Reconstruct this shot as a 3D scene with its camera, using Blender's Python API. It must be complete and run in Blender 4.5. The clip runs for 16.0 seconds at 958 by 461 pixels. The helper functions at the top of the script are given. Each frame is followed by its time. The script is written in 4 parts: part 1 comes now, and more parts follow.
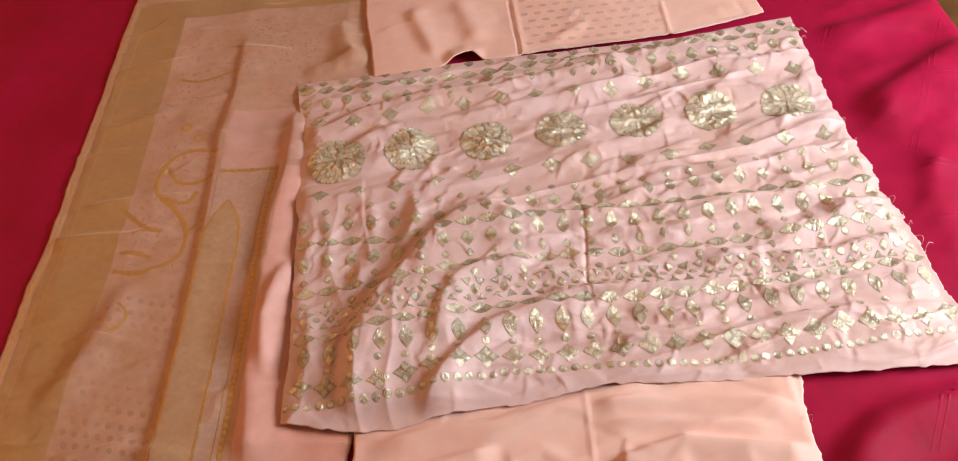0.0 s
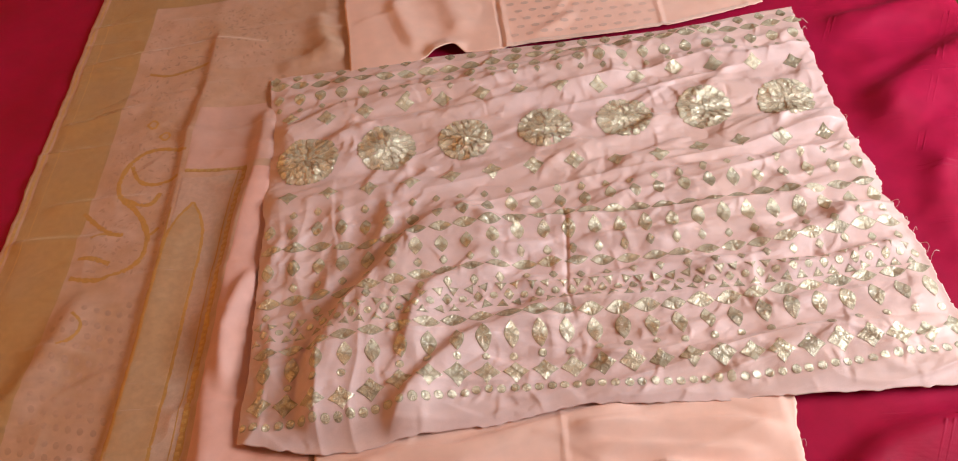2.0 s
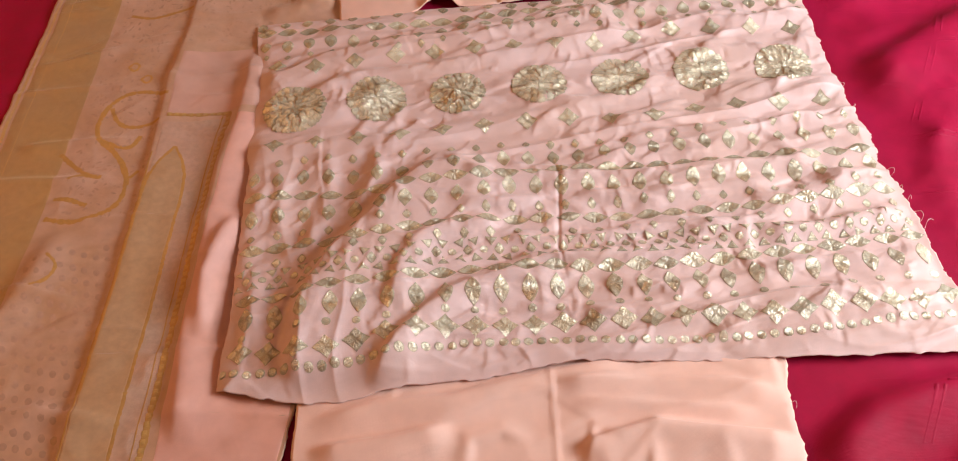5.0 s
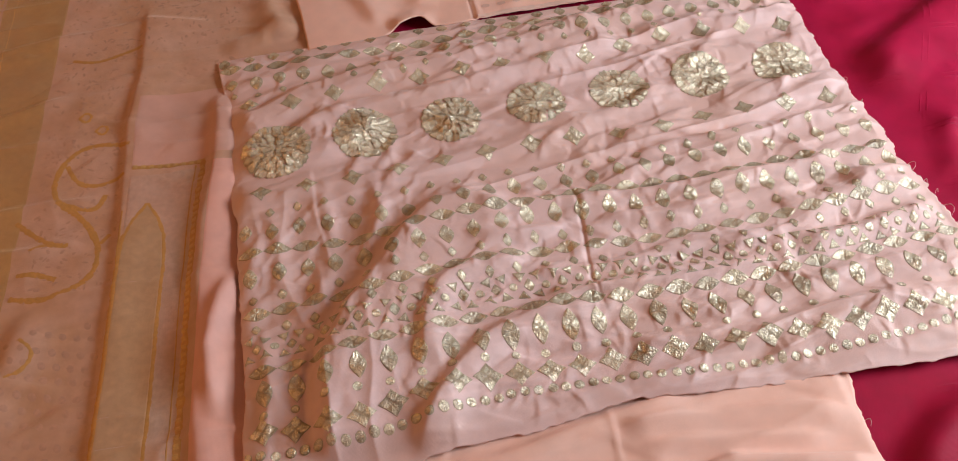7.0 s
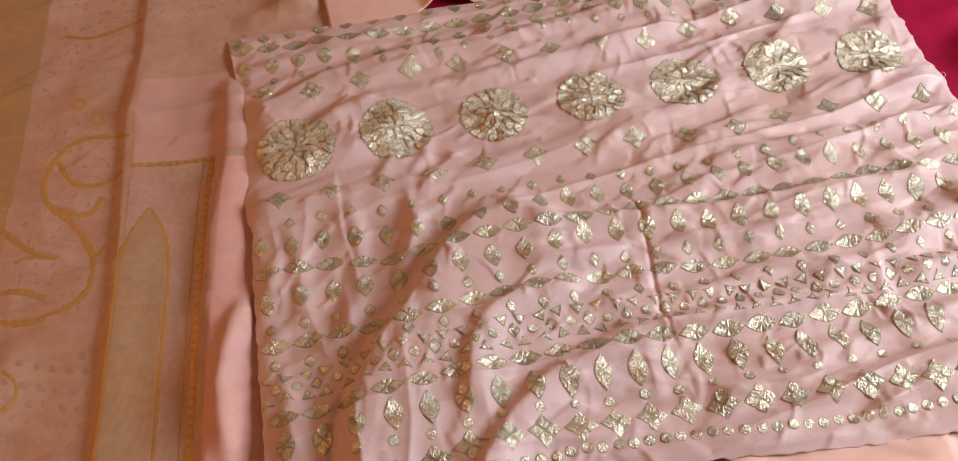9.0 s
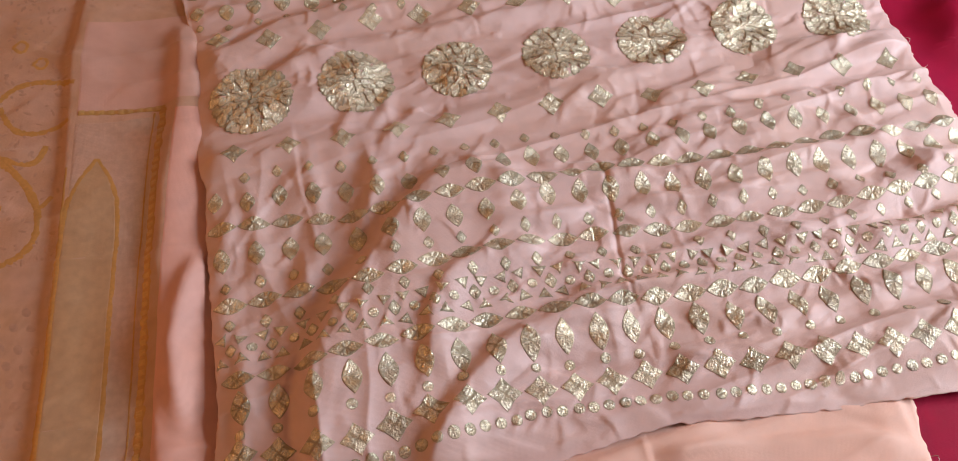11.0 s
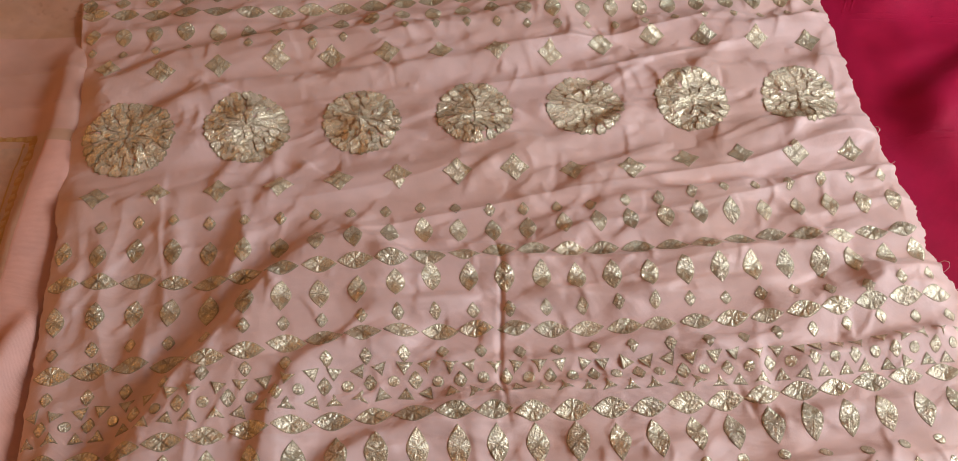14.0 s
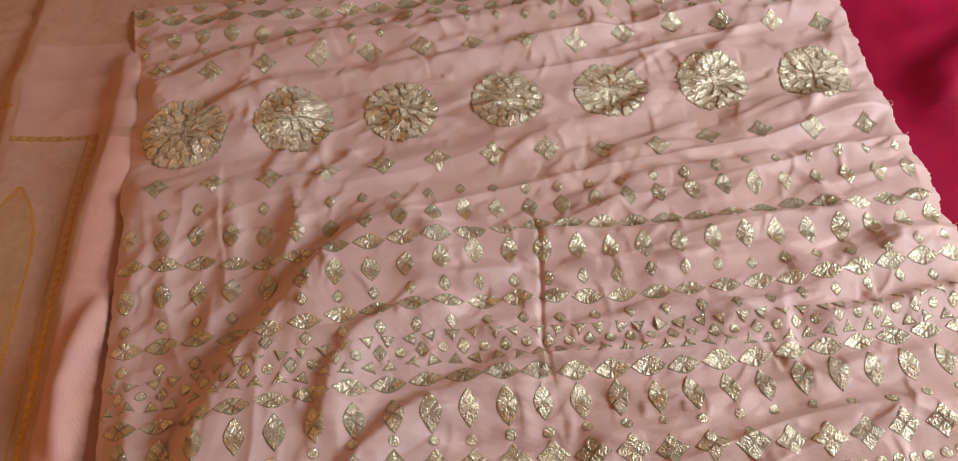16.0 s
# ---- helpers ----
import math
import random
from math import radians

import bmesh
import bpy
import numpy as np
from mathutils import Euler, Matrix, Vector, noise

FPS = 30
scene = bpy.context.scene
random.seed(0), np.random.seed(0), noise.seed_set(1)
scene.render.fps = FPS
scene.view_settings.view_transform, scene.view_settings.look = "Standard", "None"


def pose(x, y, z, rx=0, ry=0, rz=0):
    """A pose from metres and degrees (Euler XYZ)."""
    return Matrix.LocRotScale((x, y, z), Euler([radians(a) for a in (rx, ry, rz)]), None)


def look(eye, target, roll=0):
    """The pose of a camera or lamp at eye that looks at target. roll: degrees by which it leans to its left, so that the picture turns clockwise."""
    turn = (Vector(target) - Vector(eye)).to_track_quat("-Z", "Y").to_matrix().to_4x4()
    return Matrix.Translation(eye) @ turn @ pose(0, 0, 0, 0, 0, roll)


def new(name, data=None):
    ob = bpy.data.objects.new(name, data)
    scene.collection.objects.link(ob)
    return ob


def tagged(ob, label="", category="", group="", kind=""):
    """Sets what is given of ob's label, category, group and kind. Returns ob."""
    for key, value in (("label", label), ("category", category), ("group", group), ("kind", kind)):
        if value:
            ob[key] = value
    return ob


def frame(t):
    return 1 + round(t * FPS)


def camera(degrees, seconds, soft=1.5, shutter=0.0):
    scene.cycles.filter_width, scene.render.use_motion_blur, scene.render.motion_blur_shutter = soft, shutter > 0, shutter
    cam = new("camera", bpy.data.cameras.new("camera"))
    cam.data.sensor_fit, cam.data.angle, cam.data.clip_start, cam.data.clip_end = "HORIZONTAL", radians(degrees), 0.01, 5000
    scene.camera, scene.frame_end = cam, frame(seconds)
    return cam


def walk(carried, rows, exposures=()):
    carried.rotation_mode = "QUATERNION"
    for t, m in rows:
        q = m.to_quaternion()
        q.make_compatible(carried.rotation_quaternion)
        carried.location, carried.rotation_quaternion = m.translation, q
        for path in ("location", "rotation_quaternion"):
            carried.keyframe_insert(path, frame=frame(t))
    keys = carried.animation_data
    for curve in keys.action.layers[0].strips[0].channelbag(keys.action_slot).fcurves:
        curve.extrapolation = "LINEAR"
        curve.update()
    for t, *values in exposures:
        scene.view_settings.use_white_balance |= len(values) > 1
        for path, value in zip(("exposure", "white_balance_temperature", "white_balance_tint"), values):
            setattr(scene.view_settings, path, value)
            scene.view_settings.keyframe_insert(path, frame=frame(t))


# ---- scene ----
cam = camera(54.9, 16.0, soft=1.0)
PATH = [
    (0, (-0.101, -0.9, 0.833), (-0.135, 0.434, -0.657), -8.1),
    (0.5, (-0.116, -0.896, 0.829), (-0.148, 0.435, -0.664), -9.1),
    (1, (-0.097, -0.894, 0.816), (-0.146, 0.396, -0.711), -10.7),
    (1.5, (-0.068, -0.853, 0.793), (-0.138, 0.353, -0.801), -9.8),
    (2, (-0.059, -0.844, 0.793), (-0.121, 0.472, -0.712), -9.0),
    (2.5, (-0.07, -0.85, 0.806), (-0.101, 0.553, -0.618), -8.2),
    (3, (-0.066, -0.865, 0.802), (-0.085, 0.537, -0.624), -5.9),
    (3.5, (-0.068, -0.861, 0.793), (-0.072, 0.506, -0.666), -5.0),
    (3.7, (-0.069, -0.857, 0.786), (-0.076, 0.476, -0.705), -5.1),
    (5.8, (-0.126, -0.844, 0.758), (-0.128, 0.431, -0.783), -5.0),
    (6, (-0.149, -0.834, 0.762), (-0.148, 0.452, -0.77), -5.1),
    (6.5, (-0.212, -0.801, 0.749), (-0.08, 0.48, -0.781), -5.5),
    (7, (-0.192, -0.765, 0.731), (0.004, 0.495, -0.809), -3.4),
    (7.5, (-0.131, -0.733, 0.714), (0.035, 0.53, -0.828), 0.7),
    (8, (-0.116, -0.691, 0.696), (0.035, 0.561, -0.855), 1.6),
    (8.5, (-0.182, -0.643, 0.695), (-0.04, 0.538, -0.913), -0.1),
    (9, (-0.212, -0.63, 0.681), (-0.039, 0.538, -0.933), -2.8),
    (9.2, (-0.217, -0.626, 0.679), (0.008, 0.523, -0.943), -0.7),
    (11.3, (-0.216, -0.611, 0.674), (0.039, 0.443, -1.006), 2.5),
    (11.5, (-0.215, -0.616, 0.68), (0.035, 0.449, -0.995), 2.1),
    (12, (-0.217, -0.625, 0.679), (0.062, 0.539, -0.923), 2.9),
    (12.5, (-0.184, -0.615, 0.676), (0.113, 0.558, -0.917), 5.7),
    (13, (-0.116, -0.565, 0.652), (0.167, 0.571, -0.97), 6.9),
    (13.5, (-0.075, -0.532, 0.634), (0.125, 0.559, -1.03), 4.6),
    (14, (-0.068, -0.529, 0.633), (0.096, 0.552, -1.041), 3.4),
    (14.5, (-0.085, -0.546, 0.64), (0.075, 0.533, -1.036), 3.3),
    (15, (-0.089, -0.565, 0.659), (0.061, 0.54, -1.001), 2.2),
    (15.5, (-0.089, -0.564, 0.652), (0.064, 0.545, -1.005), 1.0),
    (16, (-0.094, -0.578, 0.655), (0.04, 0.531, -1.004), 0.2),
]
EXPOSURES = [
    (0, 0.15, 6450, 10), (1.0, 0.15, 6450, 10), (2.0, 0.04, 6500, 10), (3.0, 0.17, 6500, 10), (6.0, 0.1, 6350, 10), (6.5, 0.03, 6300, 10),
    (7.0, -0.17, 6300, 10), (7.5, -0.38, 6450, 10), (8.0, -0.12, 6350, 10), (9.0, -0.1, 6250, 10), (12.0, -0.24, 6150, 10),
    (13.0, -0.33, 6300, 10), (13.5, -0.43, 6450, 10), (14.0, -0.46, 6500, 10), (16.0, -0.43, 6500, 10),
]
walk(cam, [(t, look(eye, target, roll)) for t, eye, target, roll in PATH], EXPOSURES)

# ---- world and light: a window beside the bed, an added warm fill across the room ----
SUN_EL, SUN_AZ = radians(38), radians(100)
world = bpy.data.worlds.new("sky")
scene.world = world
world.use_nodes = True
wn = world.node_tree.nodes
sky = wn.new("ShaderNodeTexSky")
sky.sky_type, sky.sun_disc = "NISHITA", False
sky.sun_elevation, sky.sun_rotation = SUN_EL, SUN_AZ
world.node_tree.links.new(sky.outputs[0], wn["Background"].inputs[0])
wn["Background"].inputs[1].default_value = 0.12


def area_lamp(name, eye, target, w, h, power, colour):
    d = bpy.data.lights.new(name, "AREA")
    d.shape, d.size, d.size_y, d.energy, d.color = "RECTANGLE", w, h, power, colour
    ob = new(name, d)
    ob.matrix_world = look(eye, target)
    return ob


area_lamp("window_daylight", (1.44, -0.40, 0.68), (0.1, -0.12, 0.0), 0.8, 0.5, 41, (0.75, 0.885, 1.0))
# Orange fill added inside the room to warm the left side; its source is unseen.
area_lamp("warm_fill", (-2.02, 0.2, 1.0), (-0.4, 0, 0.0), 1.3, 1.1, 16, (1.0, 0.43, 0.09))

# ---- materials ----


def material(name, base, rough=0.6, metal=0.0, sheen=0.0, sheen_tint=(1, 1, 1), spec=0.5, vary=0.12, scale=40.0, weave=0.0,
             weave_scale=900.0, bump=0.0, bump_scale=200.0, per_object=0.0, second=None, second_scale=6.0, crease=0.0, crease_scale=(16, 60, 20), crease_turn=0.15, islands=0.0):
    m = bpy.data.materials.new(name)
    m.use_nodes = True
    nt = m.node_tree
    N, K = nt.nodes, nt.links
    b = N["Principled BSDF"]
    tc = N.new("ShaderNodeTexCoord")
    fine = N.new("ShaderNodeTexNoise")
    fine.inputs["Scale"].default_value, fine.inputs["Detail"].default_value = scale, 6
    K.new(tc.outputs["Object"], fine.inputs["Vector"])
    broad = N.new("ShaderNodeTexNoise")
    broad.inputs["Scale"].default_value, broad.inputs["Detail"].default_value = second_scale, 3
    K.new(tc.outputs["Object"], broad.inputs["Vector"])
    mix = N.new("ShaderNodeMix")
    mix.data_type = "RGBA"
    mix.inputs["A"].default_value = (*base, 1)
    mix.inputs["B"].default_value = (*(second or [c * 0.82 for c in base]), 1)
    ramp = N.new("ShaderNodeMapRange")
    ramp.inputs["From Min"].default_value, ramp.inputs["From Max"].default_value = 0.4, 0.64
    K.new(broad.outputs["Fac"], ramp.inputs["Value"])
    K.new(ramp.outputs["Result"], mix.inputs["Factor"])
    hsv = N.new("ShaderNodeHueSaturation")
    K.new(mix.outputs["Result"], hsv.inputs["Color"])
    val = N.new("ShaderNodeMapRange")
    val.inputs["From Min"].default_value, val.inputs["From Max"].default_value = 0.3, 0.7
    val.inputs["To Min"].default_value, val.inputs["To Max"].default_value = 1 - vary, 1 + vary
    K.new(fine.outputs["Fac"], val.inputs["Value"])
    last = val.outputs["Result"]
    if per_object:
        info = N.new("ShaderNodeObjectInfo")
        r = N.new("ShaderNodeMapRange")
        r.inputs["To Min"].default_value, r.inputs["To Max"].default_value = 1 - per_object, 1 + per_object
        K.new(info.outputs["Random"], r.inputs["Value"])
        mul = N.new("ShaderNodeMath")
        mul.operation = "MULTIPLY"
        K.new(last, mul.inputs[0])
        K.new(r.outputs["Result"], mul.inputs[1])
        last = mul.outputs[0]
    K.new(last, hsv.inputs["Value"])
    K.new(hsv.outputs["Color"], b.inputs["Base Color"])
    rr = N.new("ShaderNodeMapRange")
    rr.inputs["To Min"].default_value, rr.inputs["To Max"].default_value = max(rough - 0.1, 0.05), min(rough + 0.1, 1)
    K.new(fine.outputs["Fac"], rr.inputs["Value"])
    K.new(rr.outputs["Result"], b.inputs["Roughness"])
    b.inputs["Metallic"].default_value = metal
    b.inputs["Specular IOR Level"].default_value = spec
    b.inputs["Sheen Weight"].default_value = sheen
    b.inputs["Sheen Tint"].default_value = (*sheen_tint, 1)
    b.inputs["Sheen Roughness"].default_value = 0.4
    height = None
    if weave:
        wa = []
        for d in ("X", "Y"):
            w = N.new("ShaderNodeTexWave")
            w.bands_direction = d
            w.inputs["Scale"].default_value = weave_scale / 2
            w.inputs["Distortion"].default_value = 1.2
            w.inputs["Detail"].default_value = 2
            w.inputs["Detail Scale"].default_value = 2
            K.new(tc.outputs["Object"], w.inputs["Vector"])
            wa.append(w)
        add = N.new("ShaderNodeMath")
        K.new(wa[0].outputs["Fac"], add.inputs[0])
        K.new(wa[1].outputs["Fac"], add.inputs[1])
        bp = N.new("ShaderNodeBump")
        bp.inputs["Strength"].default_value, bp.inputs["Distance"].default_value = weave, 0.0002
        K.new(add.outputs[0], bp.inputs["Height"])
        height = bp
    if bump:
        n2 = N.new("ShaderNodeTexNoise")
        n2.inputs["Scale"].default_value, n2.inputs["Detail"].default_value = bump_scale, 5
        K.new(tc.outputs["Object"], n2.inputs["Vector"])
        b2 = N.new("ShaderNodeBump")
        b2.inputs["Strength"].default_value, b2.inputs["Distance"].default_value = bump, 0.002
        K.new(n2.outputs["Fac"], b2.inputs["Height"])
        if height:
            K.new(height.outputs["Normal"], b2.inputs["Normal"])
        height = b2
    if crease:
        mp = N.new("ShaderNodeMapping")
        mp.inputs["Scale"].default_value, mp.inputs["Rotation"].default_value = crease_scale, (0, 0, crease_turn)
        warp = N.new("ShaderNodeMix")
        warp.data_type, warp.blend_type = "RGBA", "LINEAR_LIGHT"
        warp.inputs["Factor"].default_value = 0.03
        K.new(tc.outputs["Object"], warp.inputs["A"])
        K.new(broad.outputs["Color"], warp.inputs["B"])
        K.new(warp.outputs["Result"], mp.inputs["Vector"])
        n3 = N.new("ShaderNodeTexNoise")
        n3.noise_type = "RIDGED_MULTIFRACTAL"
        n3.inputs["Scale"].default_value, n3.inputs["Detail"].default_value = 1.0, 3
        K.new(mp.outputs["Vector"], n3.inputs["Vector"])
        b3 = N.new("ShaderNodeBump")
        b3.inputs["Strength"].default_value, b3.inputs["Distance"].default_value = crease, 0.003
        K.new(n3.outputs["Fac"], b3.inputs["Height"])
        if height:
            K.new(height.outputs["Normal"], b3.inputs["Normal"])
        height = b3
    if height:
        K.new(height.outputs["Normal"], b.inputs["Normal"])
    if islands:  # every loose piece lies at its own slight tilt
        geo = N.new("ShaderNodeNewGeometry")
        rnd = N.new("ShaderNodeTexWhiteNoise")
        rnd.noise_dimensions = "1D"
        K.new(geo.outputs["Random Per Island"], rnd.inputs["W"])
        lean = N.new("ShaderNodeVectorMath")
        lean.operation = "MULTIPLY_ADD"
        lean.inputs[1].default_value, lean.inputs[2].default_value = (islands, islands, 0), (-islands / 2, -islands / 2, 0)
        K.new(rnd.outputs["Color"], lean.inputs[0])
        plus = N.new("ShaderNodeVectorMath")
        K.new(lean.outputs[0], plus.inputs[0])
        K.new(height.outputs["Normal"], plus.inputs[1])
        unit = N.new("ShaderNodeVectorMath")
        unit.operation = "NORMALIZE"
        K.new(plus.outputs[0], unit.inputs[0])
        K.new(unit.outputs[0], b.inputs["Normal"])
    return m


M_KURTA = material("pink_silk", (0.76, 0.478, 0.415), rough=0.5, sheen=0.25, sheen_tint=(1, 0.85, 0.8), spec=0.32, vary=0.05, scale=60,
                   weave=0.25, bump=0.12, bump_scale=45, second=(0.735, 0.442, 0.36), second_scale=7, crease=0.6, crease_scale=(12, 60, 20))
M_PEACH = material("peach_cotton", (0.90, 0.51, 0.385), rough=0.6, sheen=0.2, spec=0.3, vary=0.04, scale=50, weave=0.3, bump=0.08,
                   bump_scale=30, second=(0.88, 0.475, 0.345), second_scale=6, crease=0.3, crease_scale=(7, 16, 10), crease_turn=0.4)
M_PEACH_WOVEN = material("peach_woven_dot", (0.76, 0.45, 0.35), rough=0.4, spec=0.4, vary=0.06, scale=300)
M_FIELD = material("dupatta_pink_field", (0.60, 0.315, 0.21), rough=0.42, sheen=0.6, sheen_tint=(1, 0.68, 0.5), spec=0.5, vary=0.07, scale=90, weave=0.35,
                   bump=0.2, bump_scale=60, second=(0.55, 0.27, 0.15), second_scale=14, crease=0.2, crease_scale=(6, 18, 10))
M_PINK = material("dupatta_plain_pink", (0.74, 0.355, 0.27), rough=0.5, sheen=0.5, sheen_tint=(1, 0.62, 0.5), spec=0.35, vary=0.05, scale=60, weave=0.3,
                  bump=0.2, bump_scale=40, second=(0.78, 0.36, 0.26), second_scale=8, crease=0.2, crease_scale=(18, 6, 10))
M_PINK_UPPER = material("dupatta_upper_pink", (0.68, 0.34, 0.25), rough=0.5, sheen=0.5, sheen_tint=(1, 0.66, 0.55), spec=0.35, vary=0.05, scale=60, weave=0.3,
                        second=(0.60, 0.32, 0.24), second_scale=9)
M_TAN = material("tan_zari_band", (0.50, 0.255, 0.095), rough=0.40, metal=0.12, sheen=0.6, sheen_tint=(1, 0.66, 0.36), spec=0.45, vary=0.07, scale=120, weave=0.4,
                 second=(0.48, 0.25, 0.11), second_scale=9, crease=0.2, crease_scale=(5, 22, 10))
M_TAN_SOFT = material("soft_tan_weave", (0.52, 0.27, 0.13), rough=0.45, metal=0.08, sheen=0.6, sheen_tint=(1, 0.7, 0.45), vary=0.08, scale=140, weave=0.3, second=(0.52, 0.28, 0.145), second_scale=11)
M_GOLD = material("orange_gold_zari", (0.66, 0.33, 0.085), rough=0.45, metal=0.15, sheen=0.6, vary=0.12, scale=300, bump=0.3, bump_scale=700)
M_GREY = material("silver_pink_weave", (0.59, 0.315, 0.21), rough=0.4, metal=0.08, sheen=0.3, vary=0.08, scale=160, weave=0.4,
                  second=(0.53, 0.32, 0.22), second_scale=12)
M_SOFT = material("soft_gold_weave", (0.60, 0.27, 0.07), rough=0.45, metal=0.08, sheen=0.3, sheen_tint=(1, 0.6, 0.2), vary=0.1, scale=300)
M_MOTIF = material("woven_motif_shade", (0.565, 0.285, 0.18), rough=0.45, metal=0.03, sheen=0.4, sheen_tint=(1, 0.68, 0.5), vary=0.1, scale=250, per_object=0.08)
M_SHEET = material("red_sheet", (0.40, 0.005, 0.040), rough=0.6, sheen=0.03, sheen_tint=(1, 0.25, 0.5), spec=0.12, vary=0.10, scale=50,
                   weave=0.3, weave_scale=700, bump=0.35, bump_scale=25, second=(0.345, 0.004, 0.026), second_scale=5, crease=0.25, crease_scale=(6, 14, 8), crease_turn=0.5)
M_FOIL = material("gota_foil", (0.85, 0.71, 0.50), rough=0.24, metal=0.5, spec=0.7, vary=0.22, scale=700, bump=0.9, bump_scale=560,
                  per_object=0.18, second=(0.70, 0.55, 0.36), second_scale=90, islands=0.36)
M_THREAD = material("gold_thread", (0.43, 0.31, 0.18), rough=0.5, metal=0.1, vary=0.25, scale=1500, bump=0.6, bump_scale=1800, per_object=0.15)
M_UNDER = material("tan_stitching", (0.74, 0.57, 0.40), rough=0.55, metal=0.1, vary=0.2, scale=700, bump=0.5, bump_scale=900)
M_LOOSE = material("loose_pink_thread", (0.85, 0.55, 0.50), rough=0.7, vary=0.05)
M_SELVEDGE = material("pale_selvedge", (0.86, 0.53, 0.41), rough=0.6, vary=0.06, scale=200, weave=0.3)
M_WOOD = material("brown_wood", (0.20, 0.085, 0.025), rough=0.45, vary=0.3, scale=18, bump=0.2, bump_scale=60, second=(0.14, 0.055, 0.016))
M_FLOOR = material("brown_floor", (0.22, 0.11, 0.05), rough=0.4, vary=0.1, scale=8)
# Walls are out of view; tinted orange-tan so bounced window light turns warm.
M_WALL = material("warm_bounce_wall_paint", (0.70, 0.50, 0.31), rough=0.85, vary=0.04, scale=12, bump=0.1, bump_scale=90)
M_CEIL = material("white_ceiling_paint", (0.8, 0.78, 0.74), rough=0.9, vary=0.03, scale=12)
M_FRAME = material("white_window_paint", (0.78, 0.77, 0.74), rough=0.5, vary=0.05, scale=30)
M_CURTAIN = material("orange_curtain", (0.75, 0.38, 0.12), rough=0.8, sheen=0.3, vary=0.06, scale=40, weave=0.3)
M_MATTRESS = material("mattress_cover", (0.62, 0.55, 0.48), rough=0.8, vary=0.06, scale=40)

# ---- smooth noise and folds ----
TABLE = np.random.RandomState(7).rand(256, 256)


def vnoise(x, y, seed=0):
    x, y = np.asarray(x, float) + 17.3 * seed + 400, np.asarray(y, float) + 9.1 * seed + 400
    i, j = np.floor(x).astype(int), np.floor(y).astype(int)
    fx, fy = x - i, y - j
    fx, fy = fx * fx * fx * (fx * (fx * 6 - 15) + 10), fy * fy * fy * (fy * (fy * 6 - 15) + 10)
    g = lambda a, b: TABLE[a % 256, b % 256]  # noqa: E731
    top = g(i, j) * (1 - fx) + g(i + 1, j) * fx
    bot = g(i, j + 1) * (1 - fx) + g(i + 1, j + 1) * fx
    return (top * (1 - fy) + bot * fy) * 2 - 1


def smoothstep(a, b, v):
    u = np.clip((v - a) / (b - a), 0, 1)
    return u * u * (3 - 2 * u)


def fold(x, y, pts, amp, wl, wr, ends=0.03):
    """A fold along pts: wl is its width on the left of the way it runs, wr on the right; it dies out at both ends."""
    best = np.full(np.shape(x), 1e9)
    side = np.zeros(np.shape(x))
    along = np.zeros(np.shape(x))
    run = 0.0
    for (x0, y0), (x1, y1) in zip(pts, pts[1:]):
        dx, dy = x1 - x0, y1 - y0
        n = math.hypot(dx, dy)
        u = np.clip(((x - x0) * dx + (y - y0) * dy) / (n * n), 0, 1)
        ex, ey = x - (x0 + u * dx), y - (y0 + u * dy)
        d = np.hypot(ex, ey)
        near = d < best
        best = np.where(near, d, best)
        side = np.where(near, dx * ey - dy * ex, side)
        along = np.where(near, run + u * n, along)
        run += n
    w = np.where(side > 0, wl, wr)
    fade = smoothstep(-0.001, ends, along) * smoothstep(-0.001, ends, run - along)
    return amp * fade * np.exp(-((best / w) ** 2))


def rounded(pts, closed=False, times=2):
    """Cuts the corners of a line."""
    for _ in range(times):
        out = [] if closed else [pts[0]]
        pairs = list(zip(pts, pts[1:])) + ([(pts[-1], pts[0])] if closed else [])
        for (ax, ay), (bx, by) in pairs:
            out += [(0.75 * ax + 0.25 * bx, 0.75 * ay + 0.25 * by), (0.25 * ax + 0.75 * bx, 0.25 * ay + 0.75 * by)]
        pts = out if closed else out + [pts[-1]]
    return pts + [pts[0]] if closed else pts


def creases(x, y, made):
    """Small sharp wrinkles, each worked out only near itself."""
    xr, yr = np.ravel(x), np.ravel(y)
    z = np.zeros(xr.shape)
    order = np.argsort(xr)
    xs = xr[order]
    for pts, amp, wl, wr in made:
        m = 2.6 * max(wl, wr)
        a, b = np.searchsorted(xs, (min(p[0] for p in pts) - m, max(p[0] for p in pts) + m))
        idx = order[a:b]
        yy = yr[idx]
        idx = idx[(yy > min(p[1] for p in pts) - m) & (yy < max(p[1] for p in pts) + m)]
        if len(idx):
            z[idx] += fold(xr[idx], yr[idx], pts, amp, wl, wr, min(0.04, 0.4 * math.dist(pts[0], pts[-1])))
    return z.reshape(np.shape(x))


